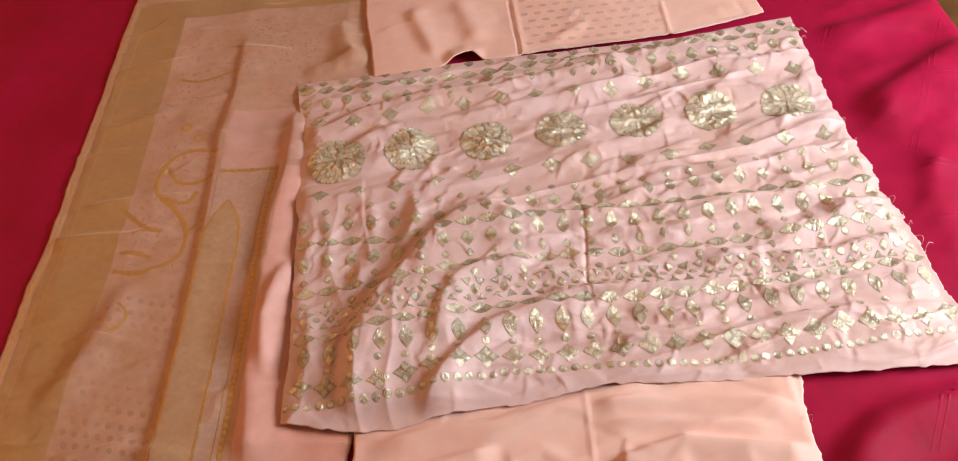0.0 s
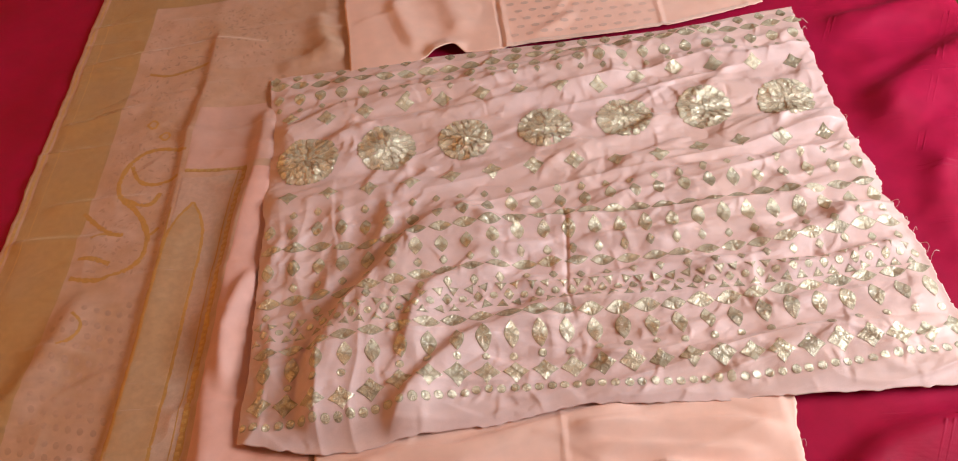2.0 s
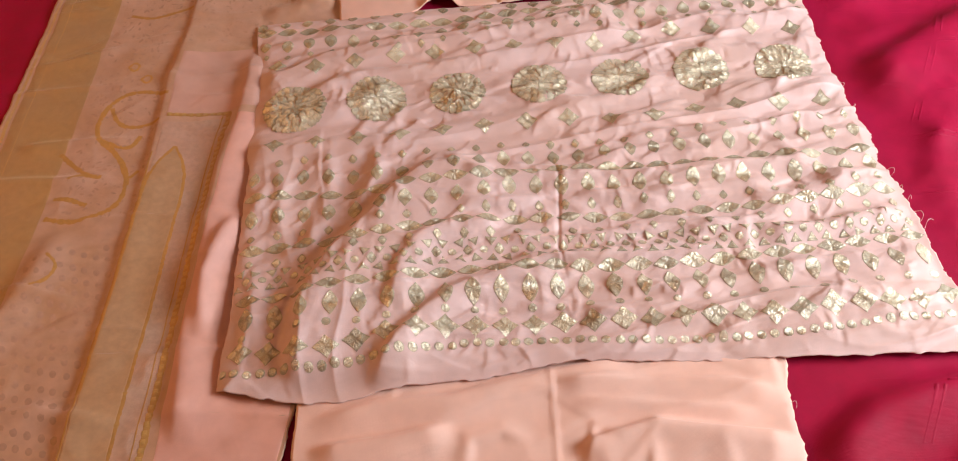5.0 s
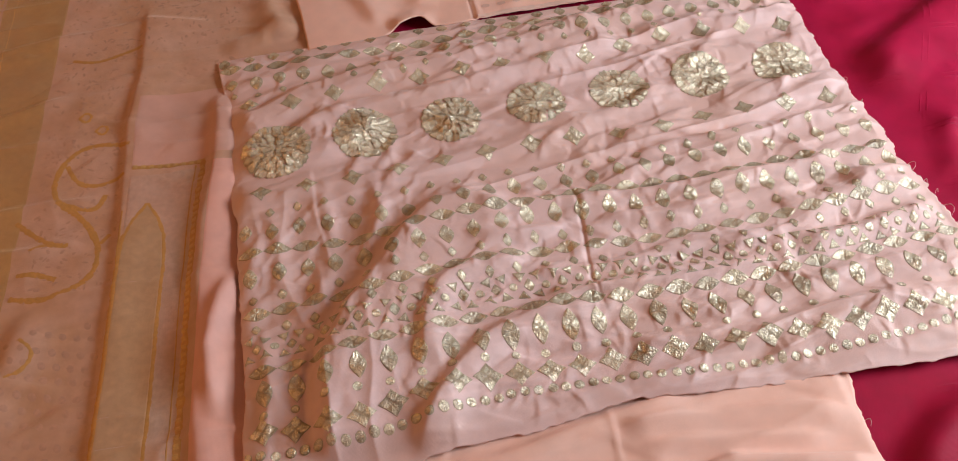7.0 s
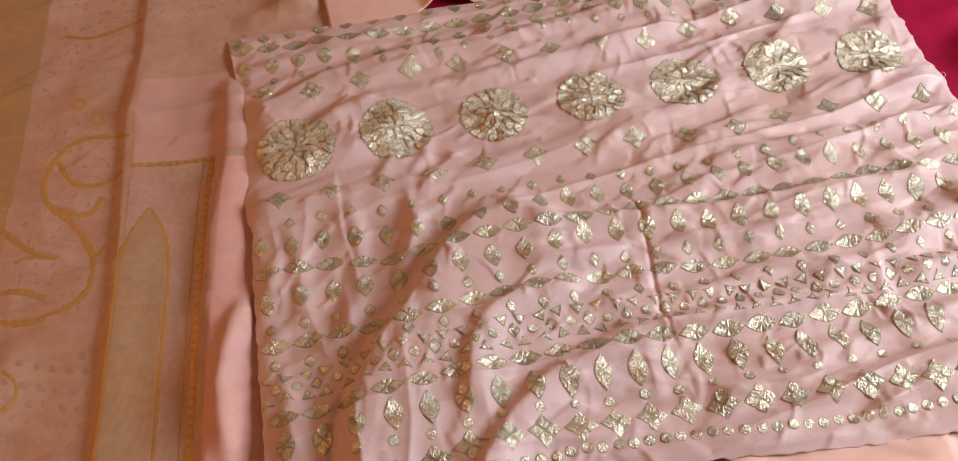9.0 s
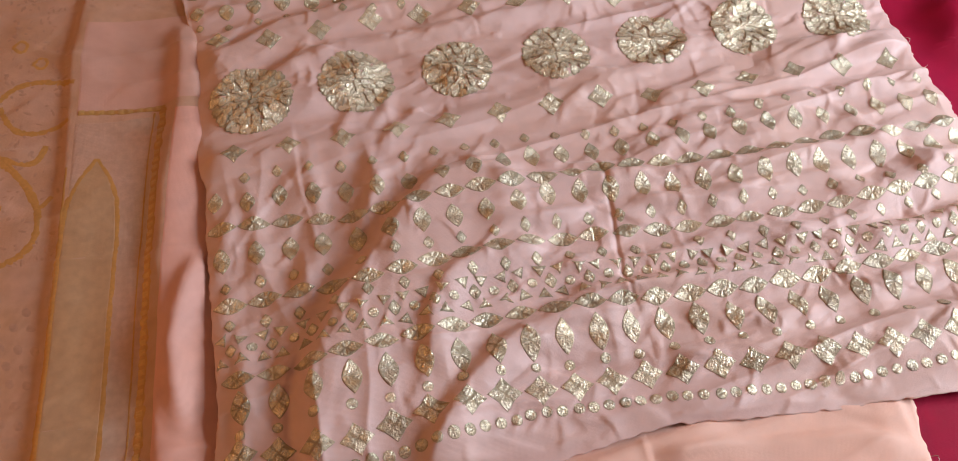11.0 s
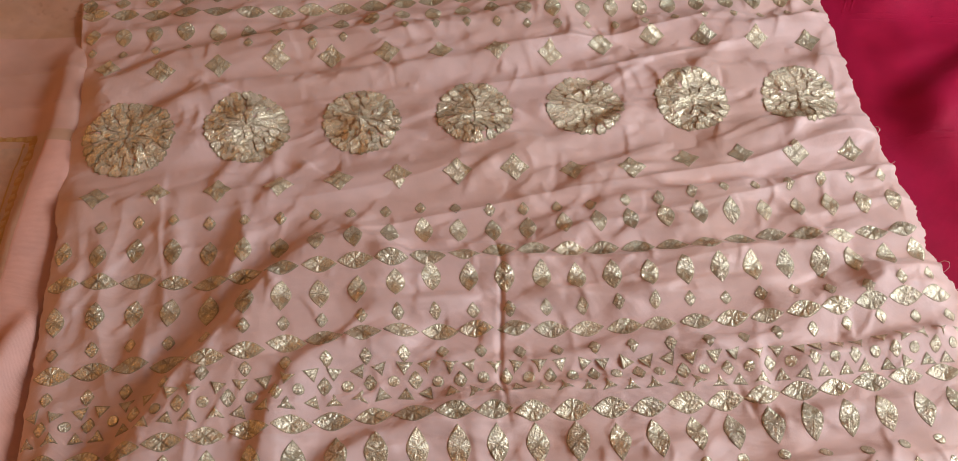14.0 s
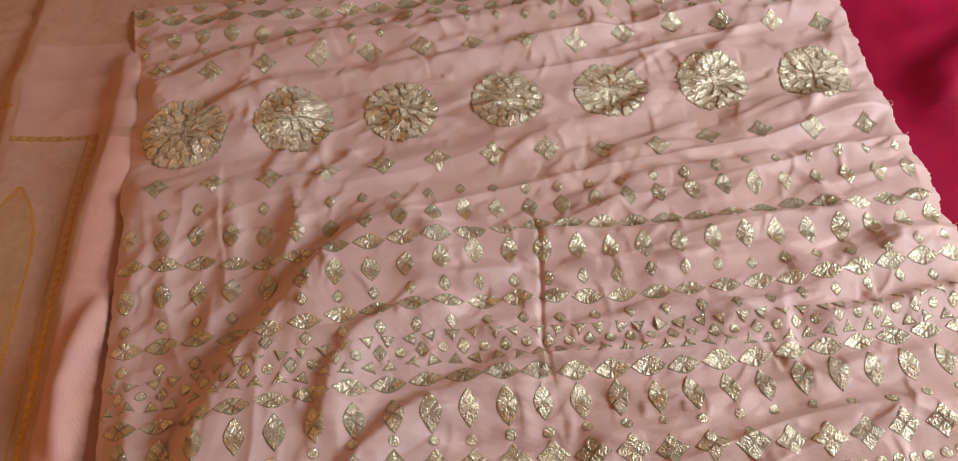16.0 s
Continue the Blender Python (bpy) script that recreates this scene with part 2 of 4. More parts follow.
def random_creases(seed, count, x0, x1, y0, y1, low, high, turn, spread, longest):
    rc = random.Random(seed)
    made = []
    for _ in range(count):
        cx, cy, ang, ln, bend = rc.uniform(x0, x1), rc.uniform(y0, y1), rc.gauss(turn, spread), rc.uniform(0.25, 1) * longest, rc.gauss(0, 0.25)
        p0 = (cx - ln / 2 * math.cos(ang - bend), cy - ln / 2 * math.sin(ang - bend))
        p1 = (cx + ln / 2 * math.cos(ang + bend), cy + ln / 2 * math.sin(ang + bend))
        pair = [rc.uniform(0.0030, 0.0050), rc.uniform(0.009, 0.020)]
        rc.shuffle(pair)
        made.append(((p0, (cx, cy), p1), rc.uniform(low, high) * rc.choice((1, 1, -0.7)), *pair))
    return made


LOWER_CREASES = random_creases(61, 46, -0.27, 0.18, -0.66, -0.39, 0.0005, 0.0018, 0.05, 0.25, 0.22)
UPPER_CREASES = random_creases(62, 16, -0.25, 0.31, 0.19, 0.37, 0.0006, 0.0018, 1.1, 0.7, 0.09)
DUPATTA_CREASES = random_creases(63, 80, -0.68, -0.36, -0.62, 0.44, 0.0005, 0.0015, 0.05, 0.35, 0.14)
SHEET_CREASES = random_creases(64, 70, 0.20, 0.60, -0.66, 0.50, 0.0010, 0.0040, 0.6, 0.6, 0.16)


# Folds of the embroidered panel: (way it runs, height, width on its left, width on its right).
PANEL_FOLDS = [
    ([(-0.06, -0.135), (-0.125, -0.130), (-0.163, -0.148), (-0.196, -0.195), (-0.234, -0.236), (-0.256, -0.27), (-0.275, -0.34), (-0.27, -0.40)], 0.0115, 0.050, 0.012),
    ([(-0.05, -0.222), (-0.085, -0.220), (-0.131, -0.224), (-0.155, -0.243), (-0.168, -0.267), (-0.174, -0.301), (-0.183, -0.328)], 0.008, 0.024, 0.010),
    ([(0.0, -0.287), (-0.070, -0.287), (-0.108, -0.297), (-0.132, -0.318), (-0.150, -0.330), (-0.185, -0.38), (-0.20, -0.41)], 0.012, 0.030, 0.011),
    ([(-0.253, -0.074), (-0.249, -0.119), (-0.251, -0.180), (-0.272, -0.235)], 0.0035, 0.010, 0.010),
    ([(-0.193, -0.085), (-0.196, -0.130), (-0.223, -0.186)], 0.004, 0.011, 0.010),
    ([(-0.309, -0.085), (-0.303, -0.149), (-0.306, -0.21)], 0.0035, 0.012, 0.010),
    ([(-0.325, -0.24), (-0.318, -0.30), (-0.322, -0.36)], 0.005, 0.014, 0.012),
    ([(-0.13, -0.035), (-0.163, -0.062), (-0.188, -0.099)], 0.004, 0.016, 0.009),
    ([(-0.354, 0.050), (-0.311, 0.060), (-0.261, 0.084), (-0.195, 0.098), (-0.120, 0.101), (-0.038, 0.104), (0.03, 0.115), (0.12, 0.14)], 0.0125, 0.014, 0.045),
    ([(-0.280, 0.020), (-0.216, 0.046), (-0.153, 0.050), (-0.089, 0.053), (-0.018, 0.060), (0.063, 0.074), (0.13, 0.095)], 0.008, 0.010, 0.017),
    ([(-0.352, -0.014), (-0.295, -0.022), (-0.249, -0.014), (-0.211, -0.003), (-0.165, 0.012)], 0.009, 0.028, 0.020),
    ([(-0.36, -0.030), (-0.30, -0.040), (-0.24, -0.036), (-0.19, -0.024)], -0.002, 0.010, 0.014),
    ([(-0.36, -0.056), (-0.30, -0.064), (-0.24, -0.060), (-0.17, -0.048)], 0.004, 0.020, 0.035),
    ([(-0.36, -0.070), (-0.30, -0.076), (-0.24, -0.074), (-0.139, -0.070), (-0.073, -0.056), (-0.006, -0.052), (0.07, -0.045)], 0.006, 0.013, 0.015),
    ([(-0.02, -0.02), (0.06, -0.035), (0.11, -0.02), (0.16, 0.0)], 0.007, 0.010, 0.016),
    ([(0.071, -0.079), (0.11, -0.062), (0.144, -0.050), (0.182, -0.039)], 0.0045, 0.006, 0.013),
    ([(0.05, -0.09), (0.10, -0.075), (0.15, -0.068), (0.2, -0.07)], 0.004, 0.006, 0.011),
    ([(0.19, -0.035), (0.25, -0.03), (0.31, -0.045), (0.36, -0.04)], 0.006, 0.014, 0.016),
    ([(0.16, 0.03), (0.22, 0.04), (0.30, 0.035), (0.36, 0.05)], 0.006, 0.012, 0.018),
    ([(0.14, 0.10), (0.22, 0.105), (0.30, 0.095), (0.36, 0.10)], 0.007, 0.012, 0.018),
    ([(-0.10, -0.140), (-0.04, -0.150), (0.005, -0.156), (0.046, -0.158), (0.107, -0.163), (0.191, -0.158), (0.235, -0.162), (0.30, -0.155)], 0.010, 0.008, 0.017),
    ([(0.004, -0.118), (0.008, -0.153), (0.004, -0.195), (-0.004, -0.252), (0.0, -0.30)], -0.0018, 0.002, 0.003),
    ([(0.195, -0.225), (0.189, -0.273), (0.186, -0.305)], 0.0035, 0.007, 0.012),
    ([(0.241, -0.097), (0.261, -0.126), (0.275, -0.150), (0.325, -0.145)], 0.003, 0.007, 0.010),
    ([(0.08, -0.104), (0.131, -0.098), (0.188, -0.098), (0.239, -0.090), (0.33, -0.095)], 0.006, 0.007, 0.014),
    ([(-0.064, -0.236), (-0.009, -0.243), (0.052, -0.243), (0.13, -0.238), (0.19, -0.243)], 0.007, 0.010, 0.011),
    ([(-0.06, -0.262), (-0.009, -0.268), (0.052, -0.268), (0.102, -0.266), (0.18, -0.275)], 0.005, 0.008, 0.010),
    ([(0.03, -0.296), (0.105, -0.316), (0.157, -0.312), (0.24, -0.300), (0.32, -0.295)], 0.007, 0.010, 0.015),
    ([(0.20, -0.20), (0.25, -0.215), (0.31, -0.20), (0.37, -0.205)], 0.005, 0.012, 0.017),
    ([(0.20, -0.262), (0.26, -0.255), (0.32, -0.245), (0.37, -0.24)], 0.009, 0.010, 0.016),
    ([(0.02, -0.186), (0.10, -0.190), (0.18, -0.185), (0.24, -0.190)], 0.006, 0.008, 0.012),
    ([(-0.12, -0.183), (-0.06, -0.190), (0.0, -0.187)], 0.006, 0.010, 0.010),
    ([(0.0, -0.335), (0.10, -0.345), (0.20, -0.340), (0.33, -0.335)], 0.006, 0.012, 0.018),
    ([(-0.34, 0.118), (-0.25, 0.125), (-0.15, 0.123), (0.0, 0.128), (0.10, 0.15)], 0.005, 0.010, 0.010),
    ([(-0.22, 0.015), (-0.205, -0.03), (-0.225, -0.075)], 0.003, 0.010, 0.008),
    ([(-0.16, 0.0), (-0.175, -0.04), (-0.20, -0.075)], 0.003, 0.008, 0.008),
]


rc = random.Random(19)
CREASES = []
for _ in range(420):
    cx, cy = rc.uniform(-0.35, 0.37), rc.uniform(-0.40, 0.17)
    if cx < -0.12 and rc.random() < 0.35:
        continue
    ang = rc.gauss(0.10, 0.30) if not (cx < -0.14 and cy < -0.06) else rc.gauss(1.2, 0.5)
    ln = rc.uniform(0.03, 0.17)
    bend = rc.gauss(0, 0.25)
    p0 = (cx - ln / 2 * math.cos(ang - bend), cy - ln / 2 * math.sin(ang - bend))
    p1 = (cx + ln / 2 * math.cos(ang + bend), cy + ln / 2 * math.sin(ang + bend))
    sharp, soft_side = rc.uniform(0.0030, 0.0058), rc.uniform(0.007, 0.019)
    if rc.random() < 0.5:
        sharp, soft_side = soft_side, sharp
    tall = 0.0016 if abs(ang) > 0.55 else 0.0030
    CREASES.append(((p0, (cx, cy), p1), rc.uniform(0.0008, tall) * rc.choice((1, 1, 1, -0.7)), sharp, soft_side))
for _ in range(900):  # short puckers between the stitches
    cx, cy, ln = rc.uniform(-0.35, 0.37), rc.uniform(-0.40, 0.17), rc.uniform(0.012, 0.05)
    ang = rc.gauss(0.12, 0.35) if rc.random() < 0.62 else rc.gauss(1.45, 0.3)
    p0, p1 = (cx - ln / 2 * math.cos(ang), cy - ln / 2 * math.sin(ang)), (cx + ln / 2 * math.cos(ang + 0.3), cy + ln / 2 * math.sin(ang + 0.3))
    CREASES.append(((p0, (cx, cy), p1), rc.uniform(0.0004, 0.0013) * rc.choice((1, 1, -0.7)), rc.uniform(0.0018, 0.0030), rc.uniform(0.003, 0.008)))


def panel_z(x, y):
    z = creases(x, y, CREASES)
    for n, (pts, amp, wl, wr) in enumerate(PANEL_FOLDS):
        z = z + fold(x, y, rounded(pts) if n < 3 else pts, 0.92 * amp, 0.85 * wl, 0.85 * wr)
    wx, wy = x + 0.012 * vnoise(x * 14, y * 14, 3), y + 0.010 * vnoise(x * 9, y * 9, 4)
    long_w = 1 - np.abs(vnoise(wx * 4, wy * 30 - wx * 4, 5))
    right = 0.45 + 0.55 * smoothstep(-0.15, 0.1, x)
    z = z + 0.0066 * right * long_w ** 1.8
    left = smoothstep(-0.12, -0.2, x) * smoothstep(-0.06, -0.1, y)
    z = z + 0.0030 * left * (1 - np.abs(vnoise(wx * 30, wy * 5, 8))) ** 2
    z = z + fold(x, y, [(-0.05, -0.06), (-0.30, -0.44)], 0.015, 0.10, 0.08, 0.14)
    z = z + 0.0012 * vnoise(x * 20, y * 20, 9)
    rim = np.minimum(np.minimum(x + 0.355, 0.372 - x), np.minimum(y + 0.405, 0.18 - y))
    z = np.maximum(z, -0.0015)
    return z * (0.45 + 0.55 * smoothstep(0.0, 0.035, rim)) - 0.001 - 0.003 * smoothstep(0.02, 0.0, rim)


def sheet_z(x, y):
    z = -0.0115 + creases(x, y, SHEET_CREASES) + 0.002 * vnoise(x * 5, y * 5, 20) + 0.0007 * vnoise(x * 22, y * 22, 21)
    z = z + fold(x, y, [(0.24, -0.09), (0.320, -0.052), (0.400, -0.019), (0.477, 0.024), (0.562, 0.074), (0.62, 0.1)], 0.017, 0.020, 0.06, 0.08)
    z = z + fold(x, y, [(0.331, 0.150), (0.408, 0.150), (0.497, 0.162), (0.597, 0.196)], 0.012, 0.014, 0.035, 0.06)
    z = z + fold(x, y, [(0.12, -0.54), (0.177, -0.520), (0.225, -0.489), (0.262, -0.463), (0.40, -0.43)], 0.016, 0.014, 0.03, 0.05)
    z = z + fold(x, y, [(0.25, -0.60), (0.33, -0.53), (0.45, -0.50)], 0.006, 0.02, 0.03, 0.05)
    z = z + fold(x, y, [(0.40, -0.25), (0.45, -0.12), (0.52, -0.05)], 0.006, 0.02, 0.03, 0.05)
    z = z + fold(x, y, [(-0.95, 0.60), (-0.7, 0.52), (-0.3, 0.50), (0.1, 0.47)], 0.006, 0.03, 0.04, 0.1)
    z = z + fold(x, y, [(-0.95, -0.25), (-0.88, 0.05), (-0.80, 0.35)], 0.006, 0.03, 0.04, 0.1)
    z = z + 0.005 * smoothstep(0.36, 0.45, x) * (1 - np.abs(vnoise(x * 7 + y * 5, y * 14 - x * 6, 23))) ** 2
    clear = np.maximum(smoothstep(0.375, 0.43, x), np.maximum(smoothstep(-0.42, -0.45, y) * smoothstep(0.18, 0.23, x), smoothstep(0.2, 0.24, y) * smoothstep(0.33, 0.37, x)))
    clear = np.maximum(clear, np.maximum(smoothstep(-0.76, -0.82, x), smoothstep(0.47, 0.52, y)))
    return -0.0115 + (z + 0.0115) * (0.08 + 0.92 * clear)


def dupatta_z(x, y):
    z = -0.0075 + creases(x, y, DUPATTA_CREASES) + 0.0012 * vnoise(x * 16, y * 6, 30) + 0.0005 * vnoise(x * 50, y * 50, 31)
    z = z + fold(x, y, [(-0.354, 0.13), (-0.362, 0.008), (-0.379, -0.087), (-0.384, -0.167), (-0.380, -0.251), (-0.388, -0.309), (-0.38, -0.45)], 0.0095, 0.026, 0.013, 0.05)
    z = z + fold(x, y, [(-0.345, -0.15), (-0.362, -0.19), (-0.376, -0.25), (-0.37, -0.33)], 0.009, 0.010, 0.010, 0.04)
    z = z + fold(x, y, [(-0.446, 0.32), (-0.451, 0.173), (-0.464, 0.083), (-0.466, -0.047), (-0.472, -0.188), (-0.476, -0.292), (-0.487, -0.412), (-0.5, -0.6)], 0.005, 0.030, 0.007, 0.05)
    z = z + fold(x, y, [(-0.643, -0.022), (-0.572, -0.019), (-0.486, -0.023)], 0.0036, 0.006, 0.012)
    z = z + fold(x, y, [(-0.677, -0.077), (-0.600, -0.080), (-0.523, -0.088)], 0.0036, 0.006, 0.012)
    z = z + fold(x, y, [(-0.623, -0.242), (-0.582, -0.240), (-0.509, -0.263)], 0.003, 0.005, 0.010)
    z = z + fold(x, y, [(-0.600, -0.394), (-0.525, -0.390), (-0.434, -0.416)], 0.0036, 0.006, 0.012)
    z = z + fold(x, y, [(-0.65, 0.13), (-0.60, 0.14), (-0.53, 0.16)], 0.0036, 0.006, 0.012)
    z = z + fold(x, y, [(-0.65, 0.26), (-0.58, 0.27), (-0.45, 0.285), (-0.36, 0.26)], 0.0036, 0.006, 0.012)
    z = z + fold(x, y, [(-0.63, -0.36), (-0.616, -0.329), (-0.587, -0.279), (-0.564, -0.226), (-0.545, -0.15)], 0.009, 0.018, 0.028, 0.06)
    z = z + fold(x, y, [(-0.30, 0.33), (-0.29, 0.26), (-0.26, 0.20)], 0.008, 0.012, 0.02)
    z = z + fold(x, y, [(-0.36, 0.20), (-0.31, 0.215), (-0.26, 0.245)], 0.006, 0.012, 0.02)
    z = z + 0.002 * (1 - np.abs(vnoise(x * 8, y * 26, 33))) ** 3
    under = smoothstep(-0.35, -0.33, x) * smoothstep(-0.41, -0.38, y) * smoothstep(0.18, 0.15, y)
    z = z + under * (-0.0085 - z)
    left = x + 0.66 + 0.03 * (0.2 - y) * 0.4
    return np.maximum(z - 0.0015 * smoothstep(0.02, 0.0, left), -0.0096)


def lower_z(x, y):
    z = -0.0055 + creases(x, y, LOWER_CREASES) + 0.0007 * vnoise(x * 5, y * 16, 40) + 0.0002 * vnoise(x * 45, y * 45, 41)
    z = z + fold(x, y, [(-0.264, -0.432), (-0.194, -0.418), (-0.130, -0.418), (-0.027, -0.400), (0.06, -0.39)], 0.007, 0.006, 0.018, 0.05)
    z = z + fold(x, y, [(-0.02, -0.480), (0.02, -0.468), (0.060, -0.460), (0.106, -0.470), (0.185, -0.486)], 0.010, 0.004, 0.030)
    z = z + fold(x, y, [(-0.03, -0.41), (0.03, -0.412), (0.09, -0.420), (0.14, -0.424), (0.185, -0.440)], 0.006, 0.005, 0.018)
    z = z + fold(x, y, [(-0.029, -0.36), (-0.030, -0.43), (-0.034, -0.52), (-0.034, -0.7)], 0.0013, 0.0016, 0.0022, 0.02)
    z = z + fold(x, y, [(-0.26, -0.46), (-0.18, -0.455), (-0.12, -0.445)], 0.008, 0.005, 0.022)
    z = z + fold(x, y, [(-0.05, -0.47), (-0.08, -0.455), (-0.11, -0.46), (-0.12, -0.50)], 0.003, 0.006, 0.01)
    z = z + fold(x, y, [(0.11, -0.47), (0.12, -0.51), (0.125, -0.56)], 0.0022, 0.008, 0.012)
    z = z + fold(x, y, [(0.0, -0.49), (-0.01, -0.52), (-0.02, -0.56)], 0.0022, 0.008, 0.012)
    z = z + fold(x, y, [(-0.015, -0.43), (0.03, -0.434), (0.10, -0.446), (0.16, -0.456)], 0.004, 0.003, 0.012)
    z = z + fold(x, y, [(-0.01, -0.50), (0.0, -0.47), (0.005, -0.445)], 0.003, 0.003, 0.006)
    z = z + fold(x, y, [(0.03, -0.53), (0.05, -0.50), (0.055, -0.475)], 0.003, 0.004, 0.01)
    z = z + 0.0022 * (1 - np.abs(vnoise(x * 4 + y * 3, y * 24 - x * 3, 44))) ** 3
    return z - 0.003 * smoothstep(0.012, 0.0, 0.19 - x)


def upper_z(x, y):
    z = -0.002 + creases(x, y, UPPER_CREASES) + 0.0012 * vnoise(x * 10, y * 10, 50) + 0.0004 * vnoise(x * 45, y * 45, 51)
    z = z + fold(x, y, [(-0.036, 0.385), (-0.036, 0.313), (-0.035, 0.235), (-0.033, 0.165)], -0.003, 0.0018, 0.0018, 0.005)
    z = z + fold(x, y, [(-0.030, 0.385), (-0.030, 0.313), (-0.029, 0.235), (-0.027, 0.165)], 0.0012, 0.004, 0.008, 0.005)
    z = z + fold(x, y, [(0.191, 0.298), (0.189, 0.231), (0.187, 0.175)], 0.002, 0.0025, 0.003, 0.01)
    z = z + fold(x, y, [(-0.145, 0.180), (-0.112, 0.192), (-0.085, 0.180)], 0.008, 0.02, 0.02, 0.02)
    z = z + fold(x, y, [(-0.19, 0.33), (-0.17, 0.25), (-0.15, 0.19)], 0.006, 0.02, 0.012)
    z = z + fold(x, y, [(-0.12, 0.34), (-0.10, 0.27), (-0.09, 0.21)], 0.005, 0.02, 0.015)
    z = z + fold(x, y, [(0.0, 0.19), (0.05, 0.22), (0.08, 0.25)], 0.003, 0.01, 0.01)
    return z


# ---- building helpers ----


def smooth_mesh(name, verts, faces, mats, index=None):
    me = bpy.data.meshes.new(name)
    me.from_pydata([tuple(v) for v in verts], [], faces)
    for m in mats:
        me.materials.append(m)
    if index is not None:
        me.polygons.foreach_set("material_index", index)
    me.polygons.foreach_set("use_smooth", [True] * len(me.polygons))
    me.update()
    return me


def adopt(ob, parent):
    ob.parent = parent
    return ob


def part(name, bm, mat, parent, label=""):
    """Links a bmesh as one mesh object under a thing or a part."""
    me = bpy.data.meshes.new(name)
    bm.to_mesh(me)
    bm.free()
    me.materials.append(mat)
    ob = adopt(new(name, me), parent)
    return tagged(ob, label)


def cloth(name, left, right, bottom, top, zfun, step, mat, thick=0.0009, ragged=0.0):
    """A sheet of cloth between four edge curves (left and right give x for y, bottom and top y for x), on the heights of zfun."""
    xs = (left(0.0), right(0.0))
    nx, ny = int((xs[1] - xs[0]) / step), int((top(0.0) - bottom(0.0)) / step)
    u, v = np.meshgrid(np.linspace(0, 1, nx + 1), np.linspace(0, 1, ny + 1))
    x = xs[0] + u * (xs[1] - xs[0])
    for _ in range(3):
        y = bottom(x) + v * (top(x) - bottom(x))
        x = left(y) + u * (right(y) - left(y))
    if ragged:
        e = ragged * (vnoise(y * 120, y * 31, 77) + 0.6 * vnoise(y * 420, y * 5, 78))
        x = x + e * smoothstep(0.985, 1.0, u) - e * 0.4 * smoothstep(0.015, 0, u)
        f = ragged * 0.6 * vnoise(x * 130, x * 7, 79)
        y = y - f * smoothstep(0.015, 0, v)
    z = zfun(x, y)
    n = (nx + 1) * (ny + 1)
    verts = np.stack([x.ravel(), y.ravel(), z.ravel()], 1)
    i, j = np.meshgrid(np.arange(nx), np.arange(ny))
    a = (j * (nx + 1) + i).ravel()
    faces = np.stack([a, a + 1, a + nx + 2, a + nx + 1], 1)
    under = verts.copy()
    under[:, 2] -= thick
    both = np.concatenate([verts, under])
    rim = [list(range(nx)), [k * (nx + 1) + nx for k in range(ny)], [ny * (nx + 1) + nx - k for k in range(nx)], [(ny - k) * (nx + 1) for k in range(ny)]]
    ring = rim[0] + rim[1] + rim[2] + rim[3]
    side = [(ring[k], ring[k] + n, ring[(k + 1) % len(ring)] + n, ring[(k + 1) % len(ring)]) for k in range(len(ring))]
    all_faces = faces.tolist() + (faces[:, ::-1] + n).tolist() + side
    return new(name, smooth_mesh(name, both.tolist(), all_faces, [mat]))


def curve_of(points):
    """A line through (at, value) pairs as a function."""
    at, value = np.array(sorted(points)).T
    return lambda q: np.interp(q, at, value)


def laid(zfun, verts):
    """The points (x, y, lift) laid on a cloth."""
    v = np.array(verts, float)
    v[:, 2] += zfun(v[:, 0], v[:, 1])
    return v.tolist()


def band(name, zfun, left, right, y0, y1, mat, parent, lift=0.00016, step=0.0021, label="", wide=6):
    """A woven band lying on a cloth, between two lines x(y)."""
    ys = np.linspace(y0, y1, max(3, int(abs(y1 - y0) / step)))
    wide = max(wide, int((float(right(y1)) - float(left(y1))) / 0.0021))
    verts, faces = [], []
    for y in ys:
        for k in range(wide + 1):
            x = left(y) + (right(y) - left(y)) * k / wide
            verts.append((x, y, lift if 0 < k < wide else -0.0004))
    verts = laid(zfun, verts)
    for r in range(len(ys) - 1):
        for k in range(wide):
            a = r * (wide + 1) + k
            q = (a, a + 1, a + wide + 2, a + wide + 1)
            faces.append(q if y1 > y0 else q[::-1])
    ob = adopt(new(name, smooth_mesh(name, verts, faces, [mat])), parent)
    return tagged(ob, label)


def resample(pts, step):
    out = [Vector(pts[0])]
    for a, b in zip(pts, pts[1:]):
        a, b = Vector(a), Vector(b)
        n = max(1, int((b - a).length / step))
        out += [a.lerp(b, (k + 1) / n) for k in range(n)]
    return out


